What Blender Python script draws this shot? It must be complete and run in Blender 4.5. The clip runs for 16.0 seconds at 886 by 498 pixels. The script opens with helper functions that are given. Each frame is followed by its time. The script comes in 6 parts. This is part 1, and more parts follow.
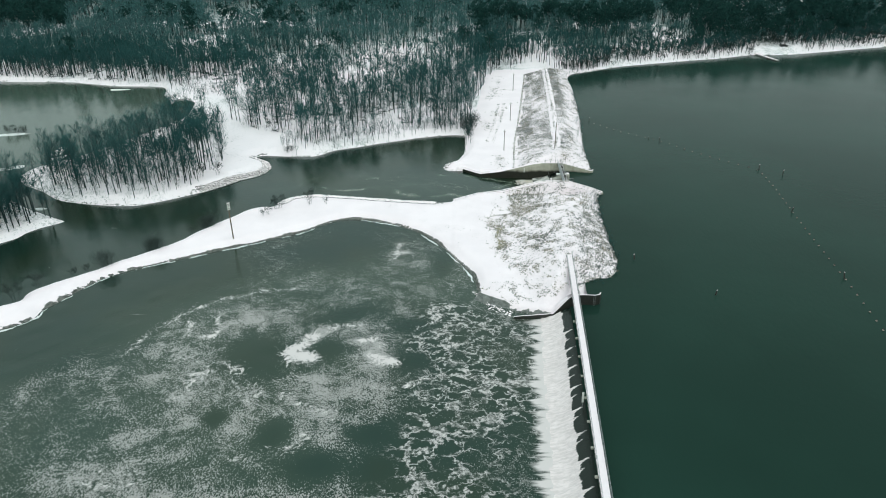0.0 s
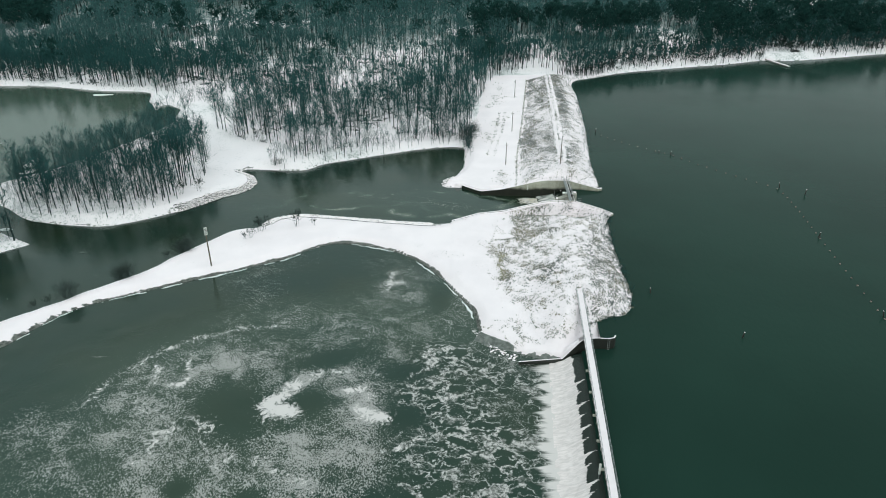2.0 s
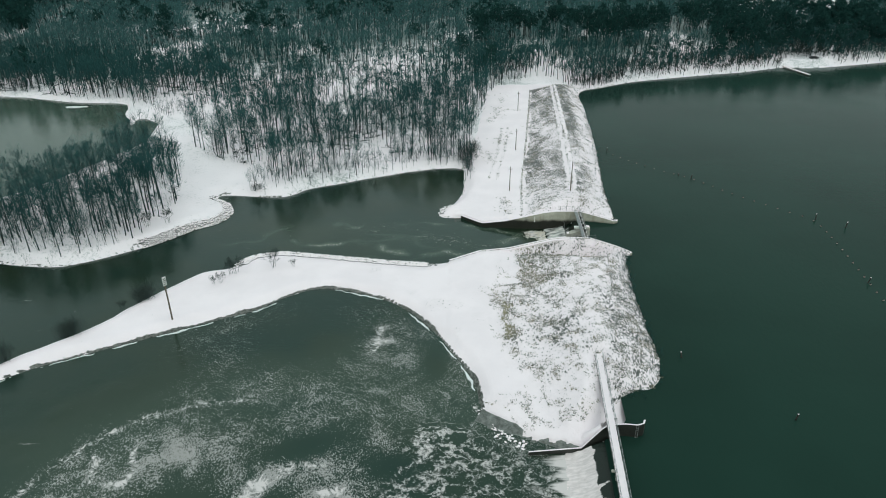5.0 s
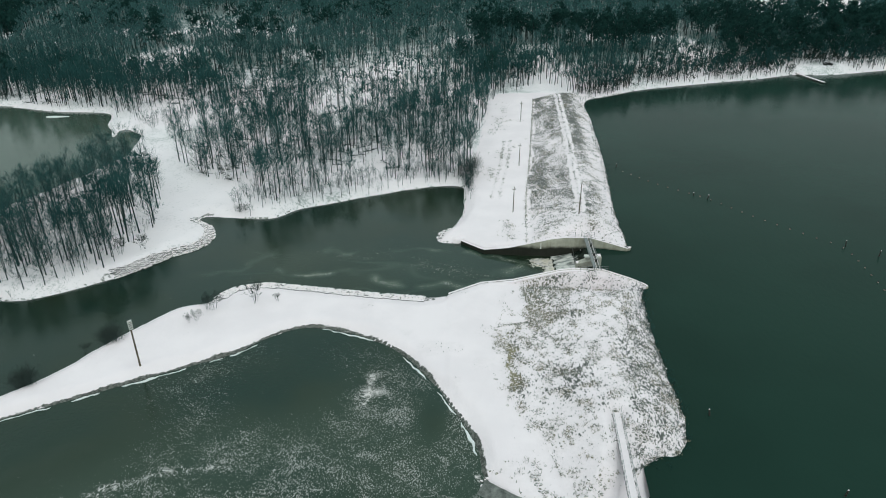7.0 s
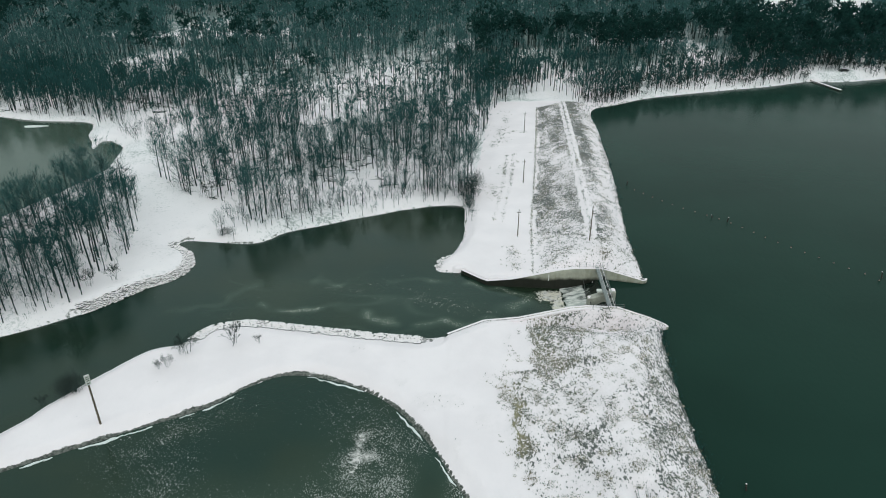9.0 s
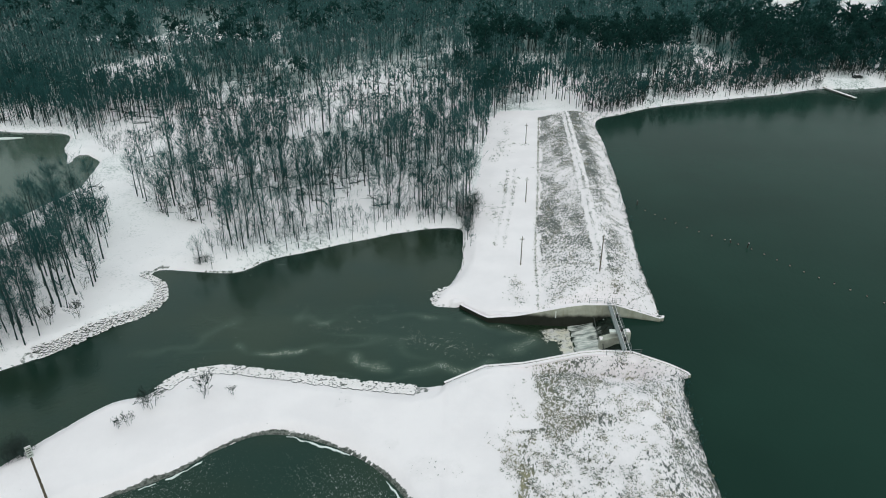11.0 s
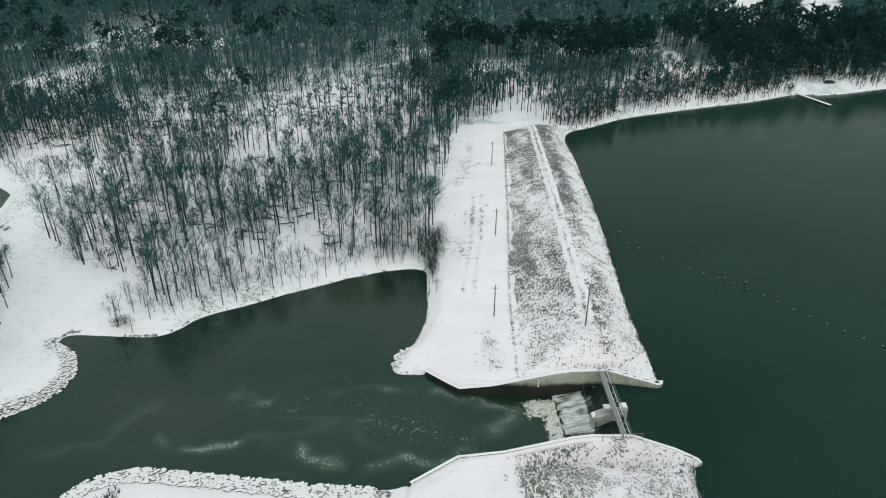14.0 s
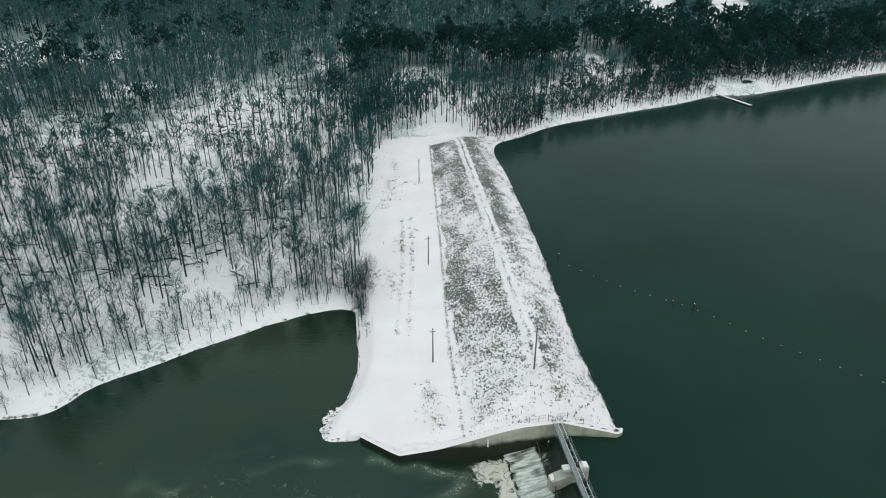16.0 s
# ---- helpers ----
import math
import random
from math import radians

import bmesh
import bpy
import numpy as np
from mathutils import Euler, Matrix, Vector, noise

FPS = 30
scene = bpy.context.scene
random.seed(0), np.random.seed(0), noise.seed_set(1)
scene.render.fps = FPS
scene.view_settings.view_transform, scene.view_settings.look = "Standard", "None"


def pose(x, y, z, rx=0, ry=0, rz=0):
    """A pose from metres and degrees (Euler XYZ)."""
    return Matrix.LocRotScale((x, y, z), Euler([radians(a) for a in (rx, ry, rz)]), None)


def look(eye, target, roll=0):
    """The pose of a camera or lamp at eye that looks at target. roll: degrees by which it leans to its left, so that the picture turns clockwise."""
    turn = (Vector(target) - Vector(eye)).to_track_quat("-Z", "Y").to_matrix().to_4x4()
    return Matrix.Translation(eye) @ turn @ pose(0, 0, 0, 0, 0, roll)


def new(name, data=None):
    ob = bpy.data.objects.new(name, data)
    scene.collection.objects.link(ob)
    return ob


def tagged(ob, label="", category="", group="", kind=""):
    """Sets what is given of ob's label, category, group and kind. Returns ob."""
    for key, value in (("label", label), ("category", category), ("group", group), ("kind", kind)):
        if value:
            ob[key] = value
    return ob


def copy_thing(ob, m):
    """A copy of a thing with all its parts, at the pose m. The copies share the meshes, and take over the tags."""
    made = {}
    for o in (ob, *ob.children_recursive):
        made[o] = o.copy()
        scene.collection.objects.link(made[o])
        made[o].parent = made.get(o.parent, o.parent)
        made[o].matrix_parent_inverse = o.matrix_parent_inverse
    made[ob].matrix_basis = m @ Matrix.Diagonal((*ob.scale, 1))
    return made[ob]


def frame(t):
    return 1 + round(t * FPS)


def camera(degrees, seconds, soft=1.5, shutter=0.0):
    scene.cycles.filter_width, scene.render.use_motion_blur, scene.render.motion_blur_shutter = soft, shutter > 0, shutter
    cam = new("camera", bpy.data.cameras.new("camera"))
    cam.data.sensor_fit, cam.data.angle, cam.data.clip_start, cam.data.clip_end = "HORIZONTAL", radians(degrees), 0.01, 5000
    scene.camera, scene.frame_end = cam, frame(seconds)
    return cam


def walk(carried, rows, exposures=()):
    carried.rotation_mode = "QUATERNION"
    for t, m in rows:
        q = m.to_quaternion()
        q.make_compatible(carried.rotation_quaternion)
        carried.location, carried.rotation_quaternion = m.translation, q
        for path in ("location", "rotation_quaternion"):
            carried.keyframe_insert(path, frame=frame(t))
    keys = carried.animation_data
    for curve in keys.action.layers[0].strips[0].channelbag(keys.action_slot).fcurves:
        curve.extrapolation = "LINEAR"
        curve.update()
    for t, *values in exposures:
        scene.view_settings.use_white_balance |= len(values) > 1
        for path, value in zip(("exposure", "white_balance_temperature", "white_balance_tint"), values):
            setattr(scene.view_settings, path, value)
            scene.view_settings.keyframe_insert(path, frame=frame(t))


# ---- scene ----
cam = camera(67.5, 16.0, soft=1.0)
PATH = [
    (0, (0.442, -5.466, 73.107), (0.385, -3.679, 72.211), -0.6),
    (0.5, (0.544, -1.433, 73.083), (0.487, 0.353, 72.186), -0.5),
    (1, (0.492, 2.497, 73.075), (0.435, 4.283, 72.176), -0.3),
    (1.5, (0.349, 6.292, 73.091), (0.295, 8.078, 72.192), -0.3),
    (2, (0.178, 10.065, 73.117), (0.127, 11.85, 72.218), -0.3),
    (2.5, (0.241, 13.842, 73.157), (0.189, 15.627, 72.257), -0.4),
    (3, (0.384, 17.596, 73.16), (0.332, 19.381, 72.259), -0.3),
    (3.5, (0.436, 21.375, 73.199), (0.383, 23.159, 72.298), -0.4),
    (4, (0.41, 25.189, 73.271), (0.358, 26.973, 72.369), -0.4),
    (6.5, (0.263, 44.08, 73.639), (0.214, 45.863, 72.734), -0.3),
    (7, (0.209, 47.814, 73.657), (0.16, 49.597, 72.753), -0.3),
    (7.5, (0.038, 51.548, 73.692), (-0.008, 53.332, 72.789), -0.2),
    (8, (-0.017, 55.354, 73.795), (-0.064, 57.137, 72.891), -0.2),
    (8.5, (-0.067, 59.2, 73.931), (-0.114, 60.982, 73.025), -0.2),
    (9, (-0.061, 63.004, 74.044), (-0.108, 64.785, 73.136), -0.2),
    (11.5, (-0.17, 81.783, 74.106), (-0.204, 83.564, 73.196), -0.2),
    (12, (-0.2, 85.59, 74.129), (-0.225, 87.371, 73.218), -0.2),
    (12.5, (-0.162, 89.321, 74.192), (-0.177, 91.102, 73.281), -0.2),
    (13, (-0.24, 93.108, 74.301), (-0.239, 94.887, 73.387), -0.1),
    (13.5, (-0.388, 96.869, 74.489), (-0.355, 98.646, 73.573), -0.0),
    (14, (-0.309, 100.771, 74.57), (-0.234, 102.547, 73.653), 0.0),
    (14.5, (-0.042, 104.593, 74.562), (0.075, 106.366, 73.645), 0.1),
    (15, (0.254, 108.316, 74.539), (0.423, 110.087, 73.624), -0.1),
    (15.5, (0.42, 112.008, 74.515), (0.647, 113.773, 73.602), -0.2),
    (16, (0.735, 115.863, 74.518), (1.022, 117.619, 73.605), -0.0),
]
walk(cam, [(t, look(eye, target, roll)) for t, eye, target, roll in PATH], [(0, 0.20, 6500, -3), (5, -0.08, 6500, -3), (9, -0.11, 6500, -3), (16, -0.06, 6500, -3)])

# ==== world, sun and sky: a bright overcast winter day ====
world = bpy.data.worlds.new("overcast_sky")
scene.world = world
world.use_nodes = True
wn, wl = world.node_tree.nodes, world.node_tree.links
wn.clear()
w_out = wn.new("ShaderNodeOutputWorld")
w_bg = wn.new("ShaderNodeBackground")
w_sky = wn.new("ShaderNodeTexSky")
w_sky.sky_type = "NISHITA"
w_sky.sun_disc = False
w_sky.sun_elevation = radians(38)
w_sky.sun_rotation = radians(200)
w_sky.air_density, w_sky.dust_density = 1.0, 4.0
w_mix = wn.new("ShaderNodeMix")
w_mix.data_type = "RGBA"
w_mix.inputs[0].default_value = 0.86
w_mix.inputs[7].default_value = (6.6, 7.2, 7.5, 1)
wl.new(w_sky.outputs[0], w_mix.inputs[6])
# an overcast sky is darker towards the horizon than overhead
w_co = wn.new("ShaderNodeTexCoord")
w_sep = wn.new("ShaderNodeSeparateXYZ")
wl.new(w_co.outputs["Generated"], w_sep.inputs[0])
w_map = wn.new("ShaderNodeMapRange")
w_map.inputs[1].default_value, w_map.inputs[2].default_value = 0.0, 1.0
w_map.inputs[3].default_value, w_map.inputs[4].default_value = 0.78, 1.28
wl.new(w_sep.outputs[2], w_map.inputs[0])
w_mul = wn.new("ShaderNodeVectorMath")
w_mul.operation = "SCALE"
wl.new(w_mix.outputs[2], w_mul.inputs[0])
wl.new(w_map.outputs[0], w_mul.inputs["Scale"])
wl.new(w_mul.outputs[0], w_bg.inputs[0])
w_bg.inputs[1].default_value = 0.11
wl.new(w_bg.outputs[0], w_out.inputs[0])

sun = new("sun", bpy.data.lights.new("sun", "SUN"))
sun.data.energy, sun.data.angle, sun.data.color = 0.6, radians(25), (1.0, 0.97, 0.93)
sun.matrix_world = look((60, -80, 120), (0, 0, 0))


# ==== building helpers ====
RES = 2.5  # level of the reservoir; the river below the dam lies at 0


def mesh_of(name, verts, tris, mats, index=None, smooth=False):
    """A mesh from arrays of corners and triangles."""
    verts, tris = np.asarray(verts, np.float32), np.asarray(tris, np.int32)
    me = bpy.data.meshes.new(name)
    n = tris.shape[1]
    me.vertices.add(len(verts))
    me.vertices.foreach_set("co", verts.ravel())
    me.loops.add(tris.size)
    me.loops.foreach_set("vertex_index", tris.ravel())
    me.polygons.add(len(tris))
    me.polygons.foreach_set("loop_start", np.arange(0, tris.size, n, dtype=np.int32))
    if index is not None:
        me.polygons.foreach_set("material_index", np.asarray(index, np.int32))
    me.polygons.foreach_set("use_smooth", np.full(len(tris), smooth))
    for m in mats:
        me.materials.append(m)
    me.update(calc_edges=True)
    me.validate()
    return me


def bm_mesh(name, bm, mat, smooth=False):
    me = bpy.data.meshes.new(name)
    bmesh.ops.recalc_face_normals(bm, faces=bm.faces)
    bm.to_mesh(me)
    bm.free()
    me.materials.append(mat)
    if smooth:
        me.polygons.foreach_set("use_smooth", np.full(len(me.polygons), True))
    return me


def part(name, data, mat, parent, label="", at=None):
    """One mesh object under a thing or under a part."""
    me = data if isinstance(data, bpy.types.Mesh) else bm_mesh(name, data, mat)
    ob = new(name, me)
    ob.parent = parent
    if at is not None:
        ob.matrix_basis = at
    if label:
        tagged(ob, label)
    return ob


def thing(name, label, category, group="", kind="", at=None):
    ob = new(name)
    ob.empty_display_size = 0.3
    if at is not None:
        ob.matrix_basis = at
    return tagged(ob, label, category, group, kind)


def box(bm, x0, y0, z0, x1, y1, z1, bevel=0.0):
    made = bmesh.ops.create_cube(bm, size=1, matrix=Matrix.Translation(((x0 + x1) / 2, (y0 + y1) / 2, (z0 + z1) / 2))
                                 @ Matrix.Diagonal((abs(x1 - x0), abs(y1 - y0), abs(z1 - z0), 1)))
    if bevel:
        edges = {e for v in made["verts"] for e in v.link_edges}
        bmesh.ops.bevel(bm, geom=list(edges), offset=bevel, segments=2, affect="EDGES", profile=0.5)
    return bm


def tube(bm, a, b, r0, r1, sides=8):
    a, b = Vector(a), Vector(b)
    turn = (b - a).to_track_quat("Z", "Y").to_matrix().to_4x4()
    bmesh.ops.create_cone(bm, cap_ends=True, segments=sides, radius1=r0, radius2=r1, depth=(b - a).length,
                          matrix=Matrix.Translation((a + b) / 2) @ turn)
    return bm


def spline(points, step=1.0):
    """A smooth line through plan points."""
    p = np.array(points, float)
    q = np.vstack([2 * p[0] - p[1], p, 2 * p[-1] - p[-2]])
    out = []
    for i in range(1, len(q) - 2):
        n = max(2, int(np.linalg.norm(q[i + 1] - q[i]) / step))
        for t in np.linspace(0, 1, n, endpoint=False):
            out.append(0.5 * (2 * q[i] + (q[i + 1] - q[i - 1]) * t + (2 * q[i - 1] - 5 * q[i] + 4 * q[i + 1] - q[i + 2]) * t * t
                              + (3 * q[i] - q[i - 1] - 3 * q[i + 1] + q[i + 2]) * t ** 3))
    out.append(p[-1])
    return np.array(out)


def inside(x, y, poly):
    hit = np.zeros(x.shape, bool)
    px, py = poly[:, 0], poly[:, 1]
    j = len(poly) - 1
    for i in range(len(poly)):
        cross = (py[i] > y) != (py[j] > y)
        with np.errstate(divide="ignore", invalid="ignore"):
            hit ^= cross & (x < (px[j] - px[i]) * (y - py[i]) / (py[j] - py[i] + 1e-12) + px[i])
        j = i
    return hit


def away(x, y, line):
    """The distance from a line in the plan."""
    best = np.full(x.shape, 1e9)
    for (ax, ay), (bx, by) in zip(line[:-1], line[1:]):
        dx, dy = bx - ax, by - ay
        t = np.clip(((x - ax) * dx + (y - ay) * dy) / (dx * dx + dy * dy + 1e-12), 0, 1)
        best = np.minimum(best, (x - ax - t * dx) ** 2 + (y - ay - t * dy) ** 2)
    return np.sqrt(best)


def lumps(x, y, size, seed=0):
    """Smooth value noise on arrays, about -1 to 1."""
    u, v = np.asarray(x) / size, np.asarray(y) / size
    i, j = np.floor(u).astype(np.int64), np.floor(v).astype(np.int64)
    f, g = u - i, v - j
    f, g = f * f * (3 - 2 * f), g * g * (3 - 2 * g)

    def h(a, b):
        k = (a * 374761393 + b * 668265263 + seed * 144269) & 0x7FFFFFFF
        k = ((k ^ (k >> 13)) * 1274126177) & 0x7FFFFFFF
        return ((k ^ (k >> 16)) & 0xFFFF) / 32767.5 - 1
    return (h(i, j) * (1 - f) + h(i + 1, j) * f) * (1 - g) + (h(i, j + 1) * (1 - f) + h(i + 1, j + 1) * f) * g


def step01(v, a, b):
    t = np.clip((np.asarray(v, float) - a) / (b - a), 0, 1)
    return t * t * (3 - 2 * t)


# ==== materials ====
class Nodes:
    """Short hand for a node material."""

    def __init__(self, name, rough=0.8, metal=0.0, spec=0.5):
        self.mat = bpy.data.materials.new(name)
        self.mat.use_nodes = True
        self.t = self.mat.node_tree
        self.b = self.t.nodes["Principled BSDF"]
        self.b.inputs["Roughness"].default_value = rough
        self.b.inputs["Metallic"].default_value = metal
        self.b.inputs["Specular IOR Level"].default_value = spec
        self.pos = self.t.nodes.new("ShaderNodeNewGeometry").outputs["Position"]

    def put(self, socket, value):
        if isinstance(value, bpy.types.NodeSocket):
            self.t.links.new(value, socket)
        else:
            socket.default_value = value

    def noise(self, scale, detail=4, rough=0.55, vec=None, warp=0.0):
        n = self.t.nodes.new("ShaderNodeTexNoise")
        self.put(n.inputs["Vector"], vec or self.pos)
        n.inputs["Scale"].default_value, n.inputs["Detail"].default_value, n.inputs["Roughness"].default_value = scale, detail, rough
        n.inputs["Distortion"].default_value = warp
        return n.outputs["Fac"]

    def cells(self, scale, vec=None, feature="DISTANCE_TO_EDGE"):
        n = self.t.nodes.new("ShaderNodeTexVoronoi")
        n.feature = feature
        self.put(n.inputs["Vector"], vec or self.pos)
        n.inputs["Scale"].default_value = scale
        return n.outputs["Distance"]

    def math(self, op, a, b=0.0, c=0.0, clamp=False):
        n = self.t.nodes.new("ShaderNodeMath")
        n.operation, n.use_clamp = op, clamp
        for s, v in zip(n.inputs, (a, b, c)):
            self.put(s, v)
        return n.outputs[0]

    def span(self, v, a, b, lo=0.0, hi=1.0):
        n = self.t.nodes.new("ShaderNodeMapRange")
        n.interpolation_type = "SMOOTHSTEP"
        for s, q in zip(n.inputs, (v, a, b, lo, hi)):
            self.put(s, q)
        return n.outputs[0]

    def mix(self, f, a, b):
        n = self.t.nodes.new("ShaderNodeMix")
        n.data_type = "RGBA"
        self.put(n.inputs[0], f)
        for s, v in ((n.inputs[6], a), (n.inputs[7], b)):
            self.put(s, (*v, 1) if isinstance(v, tuple) else v)
        return n.outputs[2]

    def scaled(self, v, turn=0.0, vec=None):
        n = self.t.nodes.new("ShaderNodeMapping")
        self.put(n.inputs["Vector"], vec or self.pos)
        n.inputs["Scale"].default_value = v
        n.inputs["Rotation"].default_value = (0, 0, radians(turn))
        return n.outputs[0]

    def attr(self, name):
        n = self.t.nodes.new("ShaderNodeAttribute")
        n.attribute_name = name
        return n.outputs["Fac"]

    def island(self):
        return self.t.nodes.new("ShaderNodeNewGeometry").outputs["Random Per Island"]

    def leafy(self, colour, share=0.5):
        """Light passes through thin twigs and needles."""
        mat = self.done(colour)
        thin, both = self.t.nodes.new("ShaderNodeBsdfTranslucent"), self.t.nodes.new("ShaderNodeMixShader")
        self.put(thin.inputs[0], colour)
        both.inputs[0].default_value = share
        self.t.links.new(self.b.outputs[0], both.inputs[1])
        self.t.links.new(thin.outputs[0], both.inputs[2])
        self.t.links.new(both.outputs[0], self.t.nodes["Material Output"].inputs[0])
        return mat

    def done(self, colour, bump=None, strength=0.3, dist=0.1, rough=None):
        self.put(self.b.inputs["Base Color"], (*colour, 1) if isinstance(colour, tuple) else colour)
        if rough is not None:
            self.put(self.b.inputs["Roughness"], rough)
        if bump is not None:
            n = self.t.nodes.new("ShaderNodeBump")
            n.inputs["Strength"].default_value, n.inputs["Distance"].default_value = strength, dist
            self.put(n.inputs["Height"], bump)
            self.put(self.b.inputs["Normal"], n.outputs[0])
        return self.mat


def plain(name, a, b, scale=2.0, rough=0.8, metal=0.0, strength=0.2, dist=0.02):
    """Two tones of one stuff, in a coarse and a fine grain."""
    m = Nodes(name, rough, metal)
    f = m.math("ADD", m.math("MULTIPLY", m.noise(scale), 0.6), m.math("MULTIPLY", m.noise(scale * 9), 0.4))
    return m.done(m.mix(m.span(f, 0.35, 0.65), a, b), f, strength, dist)


def snow_ground():
    m = Nodes("snow_ground", 0.75, spec=0.3)
    grass, bare, litter_shade = m.attr("grass"), m.attr("bare"), m.attr("litter_shade")
    big, mid = m.noise(0.11, 5), m.noise(1.4, 5, 0.65)
    fine = m.noise(1.8, 4, 0.62, m.scaled((1.5, 0.75, 1.0), -32))
    drifts = m.noise(0.3, 4, 0.6)
    snow = m.mix(m.span(big, 0.35, 0.65), (0.945, 0.852, 0.908), (0.895, 0.806, 0.862))
    # snow under the trees turns bluish: the hue of their shade, put into the colour
    snow = m.mix(m.math("MULTIPLY", m.math("MINIMUM", litter_shade, 1.0), 0.8), snow, (0.865, 0.85, 0.885))
    straw = m.mix(m.span(mid, 0.35, 0.65), (0.112, 0.118, 0.108), (0.032, 0.046, 0.044))
    straw = m.mix(m.math("MULTIPLY", m.attr("straw"), 0.8), straw, (0.27, 0.235, 0.12))
    clump = m.math("ADD", m.math("ADD", m.math("MULTIPLY", fine, 0.52), m.math("MULTIPLY", m.noise(3.4, 4, 0.6, m.scaled((1.7, 0.6, 1.0), -50)), 0.2)), m.math("ADD", m.math("MULTIPLY", mid, 0.08), m.math("MULTIPLY", drifts, 0.2)))
    cut = m.math("SUBTRACT", 0.652, m.math("MULTIPLY", grass, 0.205))
    tuft = m.span(m.math("SUBTRACT", clump, cut), -0.010, 0.022)
    thin = m.math("MULTIPLY", m.math("MULTIPLY", m.span(m.math("ADD", m.math("MULTIPLY", mid, 0.5), m.math("MULTIPLY", drifts, 0.5)), 0.40, 0.58), m.math("MINIMUM", grass, 0.8)), 0.22)
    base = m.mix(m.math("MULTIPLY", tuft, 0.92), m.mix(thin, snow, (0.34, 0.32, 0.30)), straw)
    # leaf litter and brush; the wood's bluish shade is in their teal colour
    leaf = m.span(m.math("ADD", m.math("MULTIPLY", m.noise(1.4, 5, 0.7), 0.7), m.math("ADD", m.math("MULTIPLY", m.noise(0.16, 3), 0.3), m.math("MULTIPLY", m.math("SUBTRACT", litter_shade, 0.6), 0.17))), 0.5, 0.62)
    base = m.mix(m.math("MULTIPLY", m.math("MULTIPLY", leaf, m.math("MINIMUM", litter_shade, 1.2)), 0.74), base, (0.062, 0.120, 0.112))
    mud = m.mix(m.span(m.noise(2.2, 5), 0.4, 0.6), (0.17, 0.175, 0.165), (0.055, 0.06, 0.056))
    edge = m.span(m.math("ADD", bare, m.math("MULTIPLY", m.math("SUBTRACT", m.noise(1.3, 4), 0.5), 0.9)), 0.4, 0.6)
    base = m.mix(edge, base, mud)
    return m.done(base, m.math("ADD", m.math("ADD", clump, m.math("MULTIPLY", tuft, 0.5)), m.math("MULTIPLY", m.noise(0.45, 4), 1.2)), 0.45, 0.25)


def still_water(name, deep, ripple):
    m = Nodes(name, 0.06)
    m.b.inputs["IOR"].default_value = 1.21
    m.b.inputs["Specular Tint"].default_value = (0.30, 0.70, 0.62, 1)
    m.b.inputs["Specular IOR Level"].default_value = 0.19
    tone = m.mix(m.span(m.noise(0.02, 3), 0.35, 0.65), deep, tuple(c * 1.25 for c in deep))
    w = m.math("ADD", m.noise(1.1, 4, 0.6, m.scaled((1.0, 0.55, 1), 25)), m.math("MULTIPLY", m.noise(0.18, 3), 0.8))
    return m.done(tone, w, ripple, 0.25, m.span(m.noise(0.05, 3), 0.3, 0.7, 0.09, 0.16))


